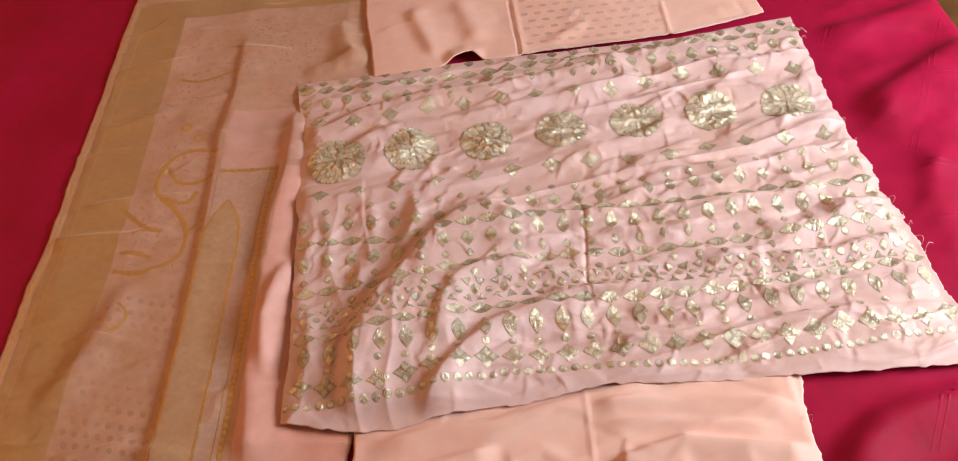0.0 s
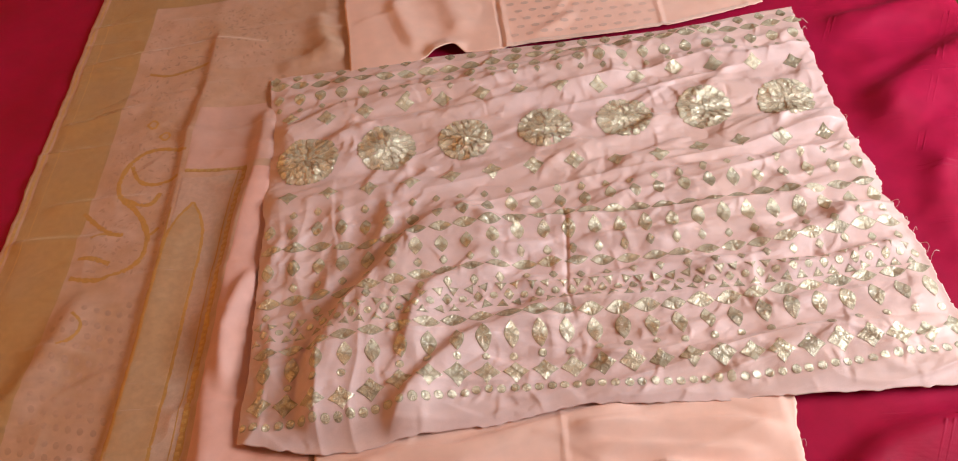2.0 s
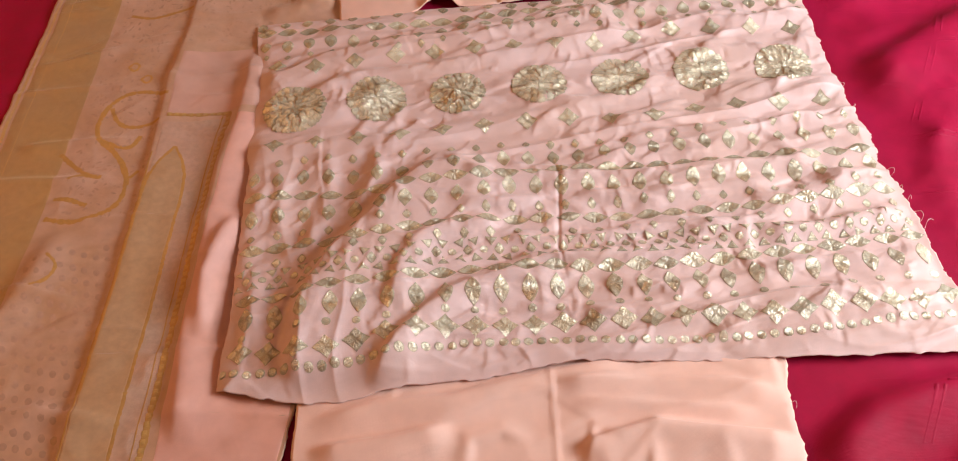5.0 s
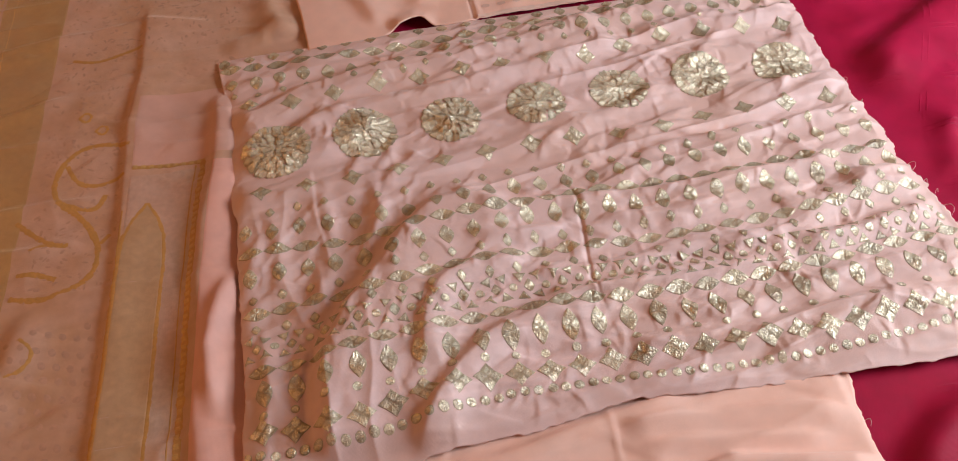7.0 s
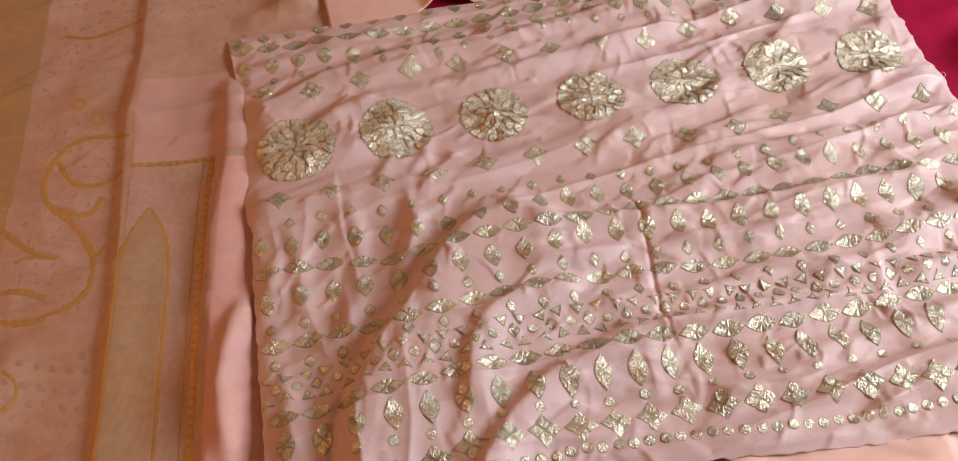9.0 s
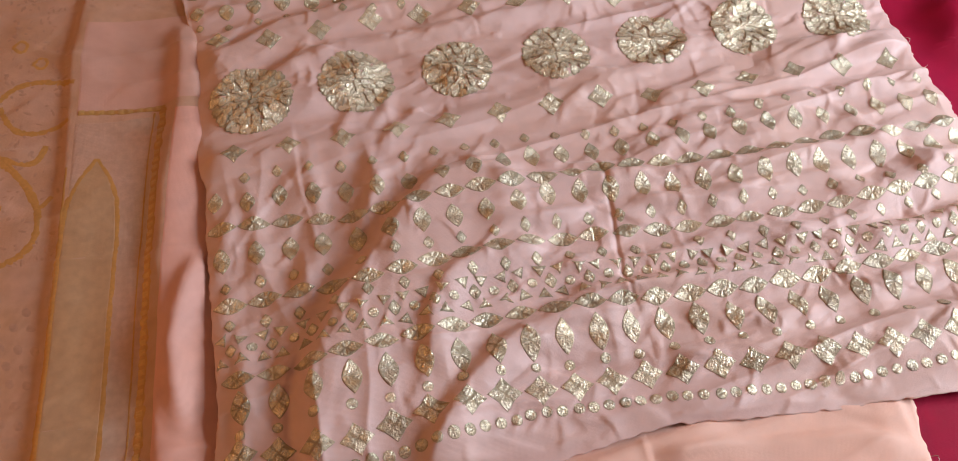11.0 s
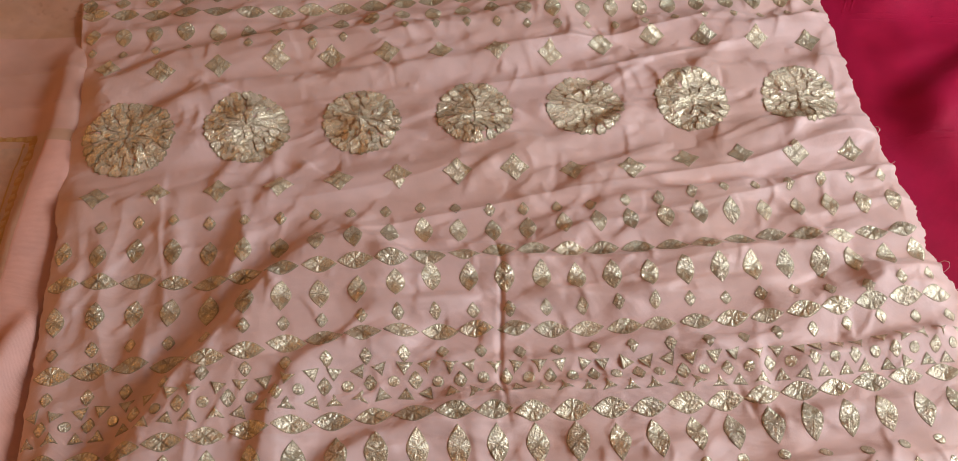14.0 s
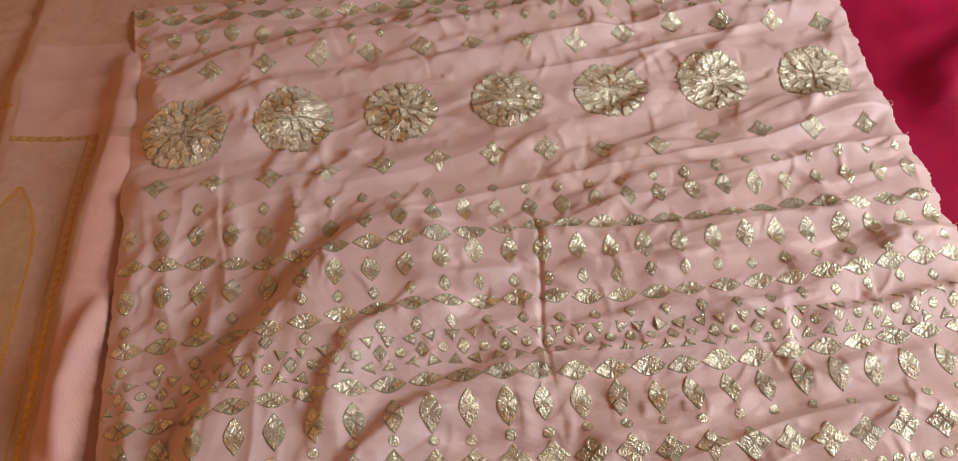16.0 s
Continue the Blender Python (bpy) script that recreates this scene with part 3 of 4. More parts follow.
def ribbon(name, zfun, pts, width, mat, parent, lift=0.0009, step=0.004, label="", dash=0.0, edge=-0.0005, peak=0.0002):
    """A line of zari woven into a cloth."""
    line = resample(pts, step)
    verts, faces = [], []
    for k, p in enumerate(line):
        d = (line[min(k + 1, len(line) - 1)] - line[max(k - 1, 0)]).normalized()
        nrm = Vector((-d.y, d.x))
        w = width * (0.75 + 0.5 * random.random()) / 2
        for s, up in ((-1, edge), (0, peak), (1, edge)):
            q = p + nrm * w * s
            verts.append((q.x, q.y, lift + up))
    verts = laid(zfun, verts)
    for k in range(len(line) - 1):
        if dash and k % 3 == 2:
            continue
        for s in (0, 1):
            a = 3 * k + s
            faces.append((a, a + 3, a + 4, a + 1))
    ob = adopt(new(name, smooth_mesh(name, verts, faces, [mat])), parent)
    return tagged(ob, label)


def box_bm(x0, x1, y0, y1, z0, z1, bevel=0.0):
    bm = bmesh.new()
    bmesh.ops.create_cube(bm, size=1)
    for v in bm.verts:
        v.co = Vector((x0 + (v.co.x + 0.5) * (x1 - x0), y0 + (v.co.y + 0.5) * (y1 - y0), z0 + (v.co.z + 0.5) * (z1 - z0)))
    if bevel:
        bmesh.ops.bevel(bm, geom=bm.edges[:], offset=bevel, segments=3, profile=0.6, affect="EDGES")
    return bm


def solid(name, x0, x1, y0, y1, z0, z1, mat, bevel=0.0, kind="", label="", category=""):
    me = bpy.data.meshes.new(name)
    bm = box_bm(x0, x1, y0, y1, z0, z1, bevel)
    bm.to_mesh(me)
    bm.free()
    me.materials.append(mat)
    return tagged(new(name, me), label, category, "", kind)


# ---- the room ----
FZ, CZ = -0.56, 2.15
X0, X1, Y0, Y1 = -2.15, 1.5, -2.4, 2.2
solid("floor", X0 - 0.15, X1 + 0.15, Y0 - 0.15, Y1 + 0.15, FZ - 0.1, FZ, M_FLOOR, kind="structure", label="dark brown bedroom floor", category="floor")
solid("ceiling", X0 - 0.15, X1 + 0.15, Y0 - 0.15, Y1 + 0.15, CZ, CZ + 0.1, M_CEIL, kind="structure", label="white painted bedroom ceiling", category="ceiling")
solid("wall_north", X0 - 0.15, X1 + 0.15, Y1, Y1 + 0.15, FZ, CZ, M_WALL, kind="structure", label="plain unseen bedroom wall, tinted warm tan for its bounce", category="wall")
solid("wall_south", X0 - 0.15, X1 + 0.15, Y0 - 0.15, Y0, FZ, CZ, M_WALL, kind="structure", label="plain unseen bedroom wall, tinted warm tan for its bounce", category="wall")


def window_wall(name, xa, xb, wy0, wy1, wz0, wz1, label):
    root = tagged(new(name), label, "wall", "", "structure")
    for y0, y1, z0, z1 in ((Y0, wy0, FZ, CZ), (wy1, Y1, FZ, CZ), (wy0, wy1, FZ, wz0), (wy0, wy1, wz1, CZ)):
        part("wall_section", box_bm(xa, xb, y0, y1, z0, z1), M_WALL, root)
    return root


def window(name, x, wy0, wy1, wz0, wz1, label):
    root = tagged(new(name), label, "window", "", "structure")
    f = 0.05
    for y0, y1, z0, z1 in ((wy0, wy1, wz0, wz0 + f), (wy0, wy1, wz1 - f, wz1), (wy0, wy0 + f, wz0 + f, wz1 - f), (wy1 - f, wy1, wz0 + f, wz1 - f),
                           ((wy0 + wy1) / 2 - 0.025, (wy0 + wy1) / 2 + 0.025, wz0 + f, wz1 - f)):
        part("window_frame", box_bm(x - 0.03, x + 0.03, y0, y1, z0, z1, 0.005), M_FRAME, root)
    return root


window_wall("wall_east", X1, X1 + 0.15, -1.1, 0.1, 0.3, 1.3, "unseen wall with a window opening, tinted warm tan for its bounce")
# The west window is added out of view, to go with the warm fill.
window_wall("wall_west", X0 - 0.15, X0, -0.6, 1.0, 0.4, 1.7, "unseen warm tan wall with an added curtained window opening")
window("window_1", X1 + 0.08, -1.1, 0.1, 0.3, 1.3, "white framed window letting in cool daylight")
window("added_west_window", X0 - 0.08, -0.6, 1.0, 0.4, 1.7, "added white framed window, unseen, behind an orange curtain")


def curtain(y0, y1, z0, z1, x):
    n = 120
    verts, faces = [], []
    for k in range(n + 1):
        y = y0 + (y1 - y0) * k / n
        dx = 0.025 * math.sin(k * 0.62) + 0.008 * math.sin(k * 1.7)
        verts += [(x + dx, y, z0), (x + dx * 0.6, y, z1), (x + dx + 0.003, y, z0), (x + dx * 0.6 + 0.003, y, z1)]
    for k in range(n):
        a = 4 * k
        faces += [(a, a + 4, a + 5, a + 1), (a + 2, a + 3, a + 7, a + 6), (a, a + 2, a + 6, a + 4), (a + 1, a + 5, a + 7, a + 3)]
    return tagged(new("curtain", smooth_mesh("curtain", verts, faces, [M_CURTAIN])), "added orange fabric curtain, unseen, behind the warm fill lamp", "curtain")


# Added out of view; the fill lamp hangs on its room side.
curtain(-0.75, 1.15, 0.25, 1.85, X0 + 0.06)

# ---- the bed ----
BX0, BX1, BY0, BY1 = -1.25, 0.6, -0.95, 1.05
bed = tagged(new("bed"), "wooden bed with a mattress under a red sheet", "bed")
part("mattress", box_bm(BX0 + 0.01, BX1 - 0.012, BY0 + 0.01, BY1 - 0.01, -0.24, -0.03, 0.02), M_MATTRESS, bed, "plain mattress")
for y0, y1 in ((BY0 - 0.05, BY0), (BY1, BY1 + 0.05)):
    part("end_rail", box_bm(BX0 - 0.06, BX1 + 0.10, y0, y1, -0.40, -0.10, 0.008), M_WOOD, bed)
part("side_rail", box_bm(BX1 + 0.03, BX1 + 0.20, BY0, BY1, -0.40, -0.09, 0.01), M_WOOD, bed, "brown wooden side rail")
part("side_rail", box_bm(BX0 - 0.06, BX0 - 0.02, BY0, BY1, -0.40, -0.12, 0.01), M_WOOD, bed, "brown wooden side rail")
part("slat_base", box_bm(BX0 - 0.02, BX1 + 0.03, BY0, BY1, -0.30, -0.24), M_WOOD, bed)
for x, y in ((BX0 - 0.06, BY0 - 0.05), (BX1 + 0.03, BY0 - 0.05), (BX0 - 0.06, BY1 - 0.02), (BX1 + 0.03, BY1 - 0.02)):
    part("leg", box_bm(x, x + 0.07, y, y + 0.07, FZ, -0.38, 0.006), M_WOOD, bed)


def bed_sheet():
    """The sheet: flat over the mattress, rounded over its edges and hanging a little way down."""
    s = 0.0085
    R, drop = 0.035, 0.16

    def profile(q, lo, hi):
        over = np.maximum(np.maximum(q - (hi - R), (lo + R) - q), 0)
        sign = np.where(q > (lo + hi) / 2, 1, -1)
        ang = np.clip(over / R, 0, math.pi / 2)
        flat = np.clip(q, lo + R, hi - R)
        hang = np.maximum(over - R * math.pi / 2, 0)
        return flat + sign * R * np.sin(ang), -R * (1 - np.cos(ang)) - hang

    ext = drop
    qx, qy = np.arange(BX0 - ext, BX1 + ext, s), np.arange(BY0 - ext, BY1 + ext, s)
    gx, gy = np.meshgrid(qx, qy)
    x, zx = profile(gx, BX0, BX1)
    y, zy = profile(gy, BY0, BY1)
    z = sheet_z(gx, gy) + np.minimum(zx, zy)
    x = x + np.where(zx < -0.03, 0.004 * np.sin(gy * 40) + 0.004, 0)
    ny, nx = gx.shape
    i, j = np.meshgrid(np.arange(nx - 1), np.arange(ny - 1))
    a = (j * nx + i).ravel()
    faces = np.stack([a, a + 1, a + nx + 1, a + nx], 1).tolist()
    me = smooth_mesh("bed_sheet", np.stack([x.ravel(), y.ravel(), z.ravel()], 1).tolist(), faces, [M_SHEET])
    ob = new("bed_sheet", me)
    sol = ob.modifiers.new("thickness", "SOLIDIFY")
    sol.thickness, sol.offset = 0.0015, -1
    return tagged(ob, "crimson red cotton bed sheet with pintucks, slightly creased", "bed sheet")


sheet = bed_sheet()

# Stitched pintuck strokes in crossed pairs over the sheet.
rs = random.Random(4)
TUCK_V, TUCK_U = Vector((0.47, 0.88)), Vector((0.98, -0.12))
for gx in range(-2, 12):
    for gy in range(-1, 14):
        for d, other in ((TUCK_V, TUCK_U), (TUCK_U, TUCK_V)):
            c = Vector((0.02, -0.72)) + TUCK_U * 0.075 * gx + TUCK_V * 0.085 * gy + d * rs.uniform(0.025, 0.05)
            if c.x > 0.56 or c.y > 0.6 or (c.x < 0.39 and -0.42 < c.y < 0.4) or (c.x < 0.22 and c.y < 0.4) or rs.random() < 0.25:
                continue
            half = rs.uniform(0.014, 0.03)
            for s in (-0.5, 0.5):
                m = c + other * 0.0075 * s
                ribbon("pintuck", sheet_z, [tuple(m - d * half), tuple(m + d * half)], 0.0034, M_SHEET, sheet, lift=0.0, step=0.006, edge=-0.0003, peak=0.0005)

# ---- the dupatta ----
D_LEFT = curve_of([(-0.95, -0.746), (-0.5, -0.701), (-0.26, -0.689), (-0.15, -0.683), (-0.07, -0.673), (0.08, -0.668), (0.21, -0.660), (0.38, -0.653), (0.47, -0.646)])
D_RIGHT = curve_of([(-0.95, -0.279), (-0.6, -0.279), (-0.47, -0.283), (-0.42, -0.274), (-0.35, -0.27), (0.30, -0.225), (0.40, -0.222), (0.47, -0.222)])
D_TOP = curve_of([(-0.70, 0.470), (-0.637, 0.468), (-0.529, 0.459), (-0.428, 0.452), (-0.238, 0.423), (-0.2, 0.414)])
D_BOT = curve_of([(-0.8, -0.93), (-0.2, -0.93)])
dupatta = cloth("dupatta", D_LEFT, D_RIGHT, D_BOT, D_TOP, dupatta_z, 0.0021, M_FIELD, ragged=0.0012)
tagged(dupatta, "folded peach silk dupatta with tan and gold woven borders", "dupatta")
BAND_IN = curve_of([(-0.93, -0.645), (-0.39, -0.601), (-0.268, -0.588), (-0.133, -0.578), (0.005, -0.571), (0.128, -0.566), (0.297, -0.556), (0.40, -0.552)])
FOLD2 = curve_of([(-0.93, -0.535), (-0.6, -0.505), (-0.412, -0.487), (-0.292, -0.478), (-0.188, -0.472), (-0.047, -0.466), (0.083, -0.462), (0.173, -0.453), (0.322, -0.446), (0.45, -0.43)])
DASH = curve_of([(-0.93, -0.44), (-0.421, -0.413), (-0.311, -0.404), (-0.224, -0.4), (-0.133, -0.394), (-0.049, -0.387), (0.008, -0.380)])
PINK_IN = curve_of([(-0.93, -0.42), (-0.4, -0.400), (-0.3, -0.393), (-0.167, -0.385), (-0.087, -0.378), (0.008, -0.368)])


def shifted(f, d):
    return lambda q: f(q) + d


band("tan_border_band", dupatta_z, shifted(D_LEFT, 0.012), BAND_IN, 0.432, -0.92, M_TAN, dupatta, label="tan woven zari border", wide=12)
band("gold_edge", dupatta_z, shifted(D_LEFT, 0.0035), shifted(D_LEFT, 0.0115), 0.448, -0.92, M_GOLD, dupatta, label="orange gold selvedge line", wide=3)
band("gold_line", dupatta_z, shifted(D_LEFT, 0.026), shifted(D_LEFT, 0.031), 0.40, -0.92, M_GOLD, dupatta, lift=0.0003, wide=2)
band("pink_plain_panel", dupatta_z, PINK_IN, shifted(D_RIGHT, -0.003), 0.0, -0.92, M_PINK, dupatta, lift=0.00016, label="plain pink silk panel", wide=14)
band("pink_upper_panel", dupatta_z, shifted(FOLD2, 0.004), shifted(D_RIGHT, -0.06), 0.13, 0.012, M_PINK_UPPER, dupatta, lift=0.00016, label="plain pink silk panel", wide=14)
band("grey_stripe", dupatta_z, shifted(FOLD2, 0.003), DASH, 0.0, -0.92, M_GREY, dupatta, lift=0.00026, label="silvery pink woven stripe", wide=8)
TIP = curve_of([(-0.93, 1.0), (-0.13, 1.0), (-0.09, 0.85), (-0.065, 0.5), (-0.05, 0.15), (-0.042, 0.0)])


def stripe_side(sign):
    return lambda q: (FOLD2(q) + DASH(q)) / 2 - 0.014 + sign * TIP(q) * ((DASH(q) - FOLD2(q)) / 2 - 0.015)


band("tan_stripe", dupatta_z, stripe_side(-1), stripe_side(1), -0.043, -0.92, M_TAN_SOFT, dupatta, lift=0.0004, label="tan woven stripe", wide=8)
band("gold_fold_edge", dupatta_z, shifted(FOLD2, -0.002), shifted(FOLD2, 0.002), -0.05, -0.92, M_SOFT, dupatta, lift=0.00045, wide=2)
arch = np.concatenate([np.arange(-0.90, -0.1, 0.02), np.arange(-0.1, -0.041, 0.004)])
arch_line = [(float(stripe_side(1)(q)), float(q)) for q in arch] + [(float(stripe_side(-1)(q)), float(q)) for q in arch[:-30:-1]]
ribbon("arch_outline", dupatta_z, arch_line, 0.0065, M_SOFT, dupatta, lift=0.0005, step=0.003)


def top_band():
    xs = np.linspace(-0.628, -0.235, 70)
    verts, faces = [], []
    for x in xs:
        t = float(D_TOP(x))
        for k in range(6):
            y = t - 0.026 - (0.055 - 0.07 * (x + 0.628)) * k / 5
            verts.append((x, y, 0.0004))
    verts = laid(dupatta_z, verts)
    for r in range(len(xs) - 1):
        for k in range(5):
            a = r * 6 + k
            faces.append((a, a + 1, a + 7, a + 6))
    return tagged(adopt(new("tan_end_band", smooth_mesh("tan_end_band", verts, faces, [M_TAN])), dupatta), "tan woven zari end band")


top_band()
ribbon("gold_dash_line", dupatta_z, [(-0.458, 0.014), (-0.42, 0.012), (-0.378, 0.008)], 0.007, M_SOFT, dupatta, lift=0.0004)
ribbon("gold_dash_line", dupatta_z, [(float(DASH(y)), y) for y in np.arange(0.008, -0.93, -0.03)], 0.009, M_SOFT, dupatta, lift=0.0004)
ribbon("gold_edge_line", dupatta_z, [(float(DASH(y)) - 0.008, y) for y in np.arange(0.004, -0.93, -0.03)], 0.0022, M_SOFT, dupatta, lift=0.0005)


def zari_square(x, y, turn):
    verts, half = [], 0.0026
    for sx, sy in ((-1, -1), (1, -1), (1, 1), (-1, 1)):
        for f, up in ((1.0, 0.0), (0.7, 0.0002)):
            px, py = sx * half * f, sy * half * f
            qx, qy = x + px * math.cos(turn) - py * math.sin(turn), y + px * math.sin(turn) + py * math.cos(turn)
            verts.append((qx, qy, 0.00065 + up))
    verts = laid(dupatta_z, verts)
    faces = [(1, 3, 5, 7)] + [(2 * k, (2 * k + 2) % 8, (2 * k + 3) % 8, 2 * k + 1) for k in range(4)]
    return adopt(new("zari_square", smooth_mesh("zari_square", verts, faces, [M_GOLD])), dupatta)


for k in range(9):
    zari_square(-0.455 + 0.0088 * k, 0.0142 - 0.0007 * k, 0.0)
for k in range(58):
    zy = -0.002 - 0.0088 * k
    zari_square(float(DASH(zy)), zy, 0.06)
PAISLEY = [
    ([(-0.462, 0.054), (-0.506, 0.067), (-0.535, 0.047), (-0.546, 0.009), (-0.538, -0.02), (-0.516, -0.04), (-0.496, -0.07), (-0.488, -0.101), (-0.494, -0.129), (-0.52, -0.145), (-0.55, -0.150), (-0.575, -0.142)], 0.0058),
    ([(-0.532, 0.037), (-0.519, 0.006), (-0.498, -0.001), (-0.479, 0.003), (-0.467, 0.009)], 0.0055),
    ([(-0.538, -0.02), (-0.51, -0.036), (-0.494, -0.037), (-0.487, -0.017)], 0.0055),
    ([(-0.58, -0.038), (-0.558, -0.062), (-0.536, -0.082), (-0.521, -0.083)], 0.006),
    ([(-0.560, -0.085), (-0.548, -0.078), (-0.536, -0.082)], 0.004),
    ([(-0.571, -0.113), (-0.553, -0.114), (-0.531, -0.126)], 0.0055),
    ([(-0.524, -0.027), (-0.506, -0.053), (-0.492, -0.092), (-0.479, -0.077)], 0.004),
    ([(-0.54, 0.226), (-0.515, 0.216), (-0.492, 0.22), (-0.454, 0.233)], 0.005),
    ([(-0.524, 0.113), (-0.516, 0.122), (-0.508, 0.113), (-0.516, 0.104), (-0.524, 0.113)], 0.0032),
    ([(-0.504, 0.088), (-0.496, 0.097), (-0.488, 0.088), (-0.496, 0.079), (-0.504, 0.088)], 0.0032),
    ([(-0.555, -0.20), (-0.54, -0.215), (-0.55, -0.235), (-0.565, -0.24)], 0.0035),
]
for pl, wide in PAISLEY:
    ribbon("paisley_line", dupatta_z, rounded(pl), 1.5 * wide, M_SOFT, dupatta, lift=0.0003, step=0.0025)


def woven_dots():
    """Small woven spots of the field, in a slanting lattice, with leafy flecks higher up."""
    verts, faces = [], []
    r = random.Random(11)

    def spot(cx, cy, a, b, turn):
        k0 = len(verts)
        verts.append((cx, cy, 0.0004))
        for k in range(8):
            t = 2 * math.pi * k / 8
            px, py = a * math.cos(t), b * math.sin(t)
            verts.append((cx + px * math.cos(turn) - py * math.sin(turn), cy + px * math.sin(turn) + py * math.cos(turn), -0.0001))
        faces.extend((k0, k0 + 1 + k, k0 + 1 + (k + 1) % 8) for k in range(8))

    for i in range(-30, 40):
        for j in range(14):
            x, y = -0.62 + 0.0135 * j + 0.0045 * (i % 3), -0.19 - 0.0165 * i - 0.004 * j
            if float(BAND_IN(y)) + 0.006 < x < float(FOLD2(y)) - 0.008 and -0.9 < y < -0.19:
                spot(x + r.uniform(-1, 1) * 0.0008, y, 0.0042, 0.0058, 0.5)
    for _ in range(1000):
        x, y = r.uniform(-0.56, -0.30), r.uniform(-0.15, 0.36)
        if float(BAND_IN(y)) + 0.005 < x < (float(FOLD2(y)) - 0.005 if y < 0.15 else -0.33):
            spot(x, y, r.uniform(0.0010, 0.0024), r.uniform(0.0018, 0.0055), r.gauss(0.3, 0.9))
    ob = adopt(new("spot_weave", smooth_mesh("spot_weave", laid(dupatta_z, verts), faces, [M_MOTIF])), dupatta)
    return tagged(ob, "small woven spots, darker than the silk", "", "", "stuff")


woven_dots()

# ---- the two plain peach cloths ----
L_LEFT = curve_of([(-0.95, -0.277), (-0.493, -0.274), (-0.456, -0.273), (-0.40, -0.270), (0.1, -0.262)])
L_RIGHT = curve_of([(-0.95, 0.160), (-0.549, 0.180), (-0.514, 0.183), (-0.484, 0.186), (-0.452, 0.187), (-0.412, 0.193), (0.1, 0.20)])
lower = cloth("trouser_cloth", L_LEFT, L_RIGHT, curve_of([(-1, -0.92), (1, -0.92)]), curve_of([(-1, -0.20), (1, -0.20)]), lower_z, 0.0028, M_PEACH, ragged=0.0016)
tagged(lower, "plain peach cotton cloth, creased, lying under the embroidered panel", "fabric")

U_LEFT = curve_of([(0.15, -0.248), (0.186, -0.249), (0.244, -0.252), (0.323, -0.260), (0.40, -0.259)])
U_RIGHT = curve_of([(0.15, 0.322), (0.192, 0.326), (0.208, 0.330), (0.268, 0.324), (0.301, 0.318), (0.40, 0.300)])
U_TOP = curve_of([(-0.3, 0.388), (-0.259, 0.385), (-0.189, 0.384), (-0.036, 0.374), (0.059, 0.364), (0.154, 0.361), (0.26, 0.345), (0.33, 0.332)])
U_BOT = curve_of([(-0.3, 0.16), (-0.16, 0.162), (-0.146, 0.176), (-0.119, 0.189), (-0.103, 0.194), (-0.086, 0.178), (-0.05, 0.176), (0.0, 0.180), (0.12, 0.181), (0.207, 0.184), (0.296, 0.199), (0.34, 0.209)])
upper = cloth("folded_peach_cloth", U_LEFT, U_RIGHT, U_BOT, U_TOP, upper_z, 0.003, M_PEACH, ragged=0.0012, thick=0.0014)
tagged(upper, "folded peach cotton cloth with pressed creases above the panel", "fabric")
hem_line = [(x, float(U_BOT(x)) + 0.003) for x in np.arange(-0.03, 0.325, 0.02)]
ribbon("folded_edge", upper_z, hem_line, 0.006, M_SELVEDGE, upper, lift=0.0016, label="pale folded edge")


def upper_spots():
    verts, faces = [], []
    for i in range(11):
        for j in range(9):
            cx, cy = -0.016 + 0.0205 * i + 0.010 * (j % 2), 0.20 + 0.0185 * j
            if cx > 0.18 or cy > float(U_TOP(cx)) - 0.01:
                continue
            k0 = len(verts)
            for k in range(8):
                t = 2 * math.pi * k / 8
                x, y = cx + 0.0058 * math.cos(t), cy + 0.0036 * math.sin(t)
                verts.append((x, y, 0.0004))
            faces.append(tuple(range(k0, k0 + 8)))
    ob = adopt(new("spot_weave", smooth_mesh("spot_weave", laid(upper_z, verts), faces, [M_PEACH_WOVEN])), upper)
    return tagged(ob, "faint tone on tone woven spots", "", "", "stuff")


upper_spots()

# ---- the embroidered panel ----
K_LEFT = curve_of([(-0.42, -0.349), (-0.389, -0.348), (-0.350, -0.348), (-0.311, -0.343), (-0.235, -0.345), (-0.160, -0.346), (-0.10, -0.344), (-0.078, -0.349), (-0.01, -0.353), (0.07, -0.355), (0.094, -0.351), (0.174, -0.361), (0.2, -0.362)])
K_RIGHT = curve_of([(-0.43, 0.386), (-0.336, 0.380), (-0.30, 0.373), (-0.267, 0.377), (-0.210, 0.373), (-0.163, 0.363), (-0.126, 0.366), (-0.064, 0.359), (0.016, 0.356), (0.10, 0.360), (0.184, 0.364), (0.2, 0.365)])
K_BOT = curve_of([(-0.37, -0.385), (-0.348, -0.389), (-0.309, -0.400), (-0.264, -0.410), (-0.226, -0.412), (-0.181, -0.403), (-0.136, -0.400), (-0.098, -0.400), (-0.026, -0.391), (0.006, -0.390), (0.062, -0.396), (0.125, -0.400), (0.199, -0.404), (0.272, -0.409), (0.4, -0.414)])
K_TOP = curve_of([(-0.38, 0.172), (-0.328, 0.175), (-0.259, 0.174), (-0.146, 0.178), (-0.051, 0.176), (0.035, 0.171), (0.121, 0.170), (0.207, 0.170), (0.296, 0.181), (0.363, 0.187), (0.4, 0.188)])
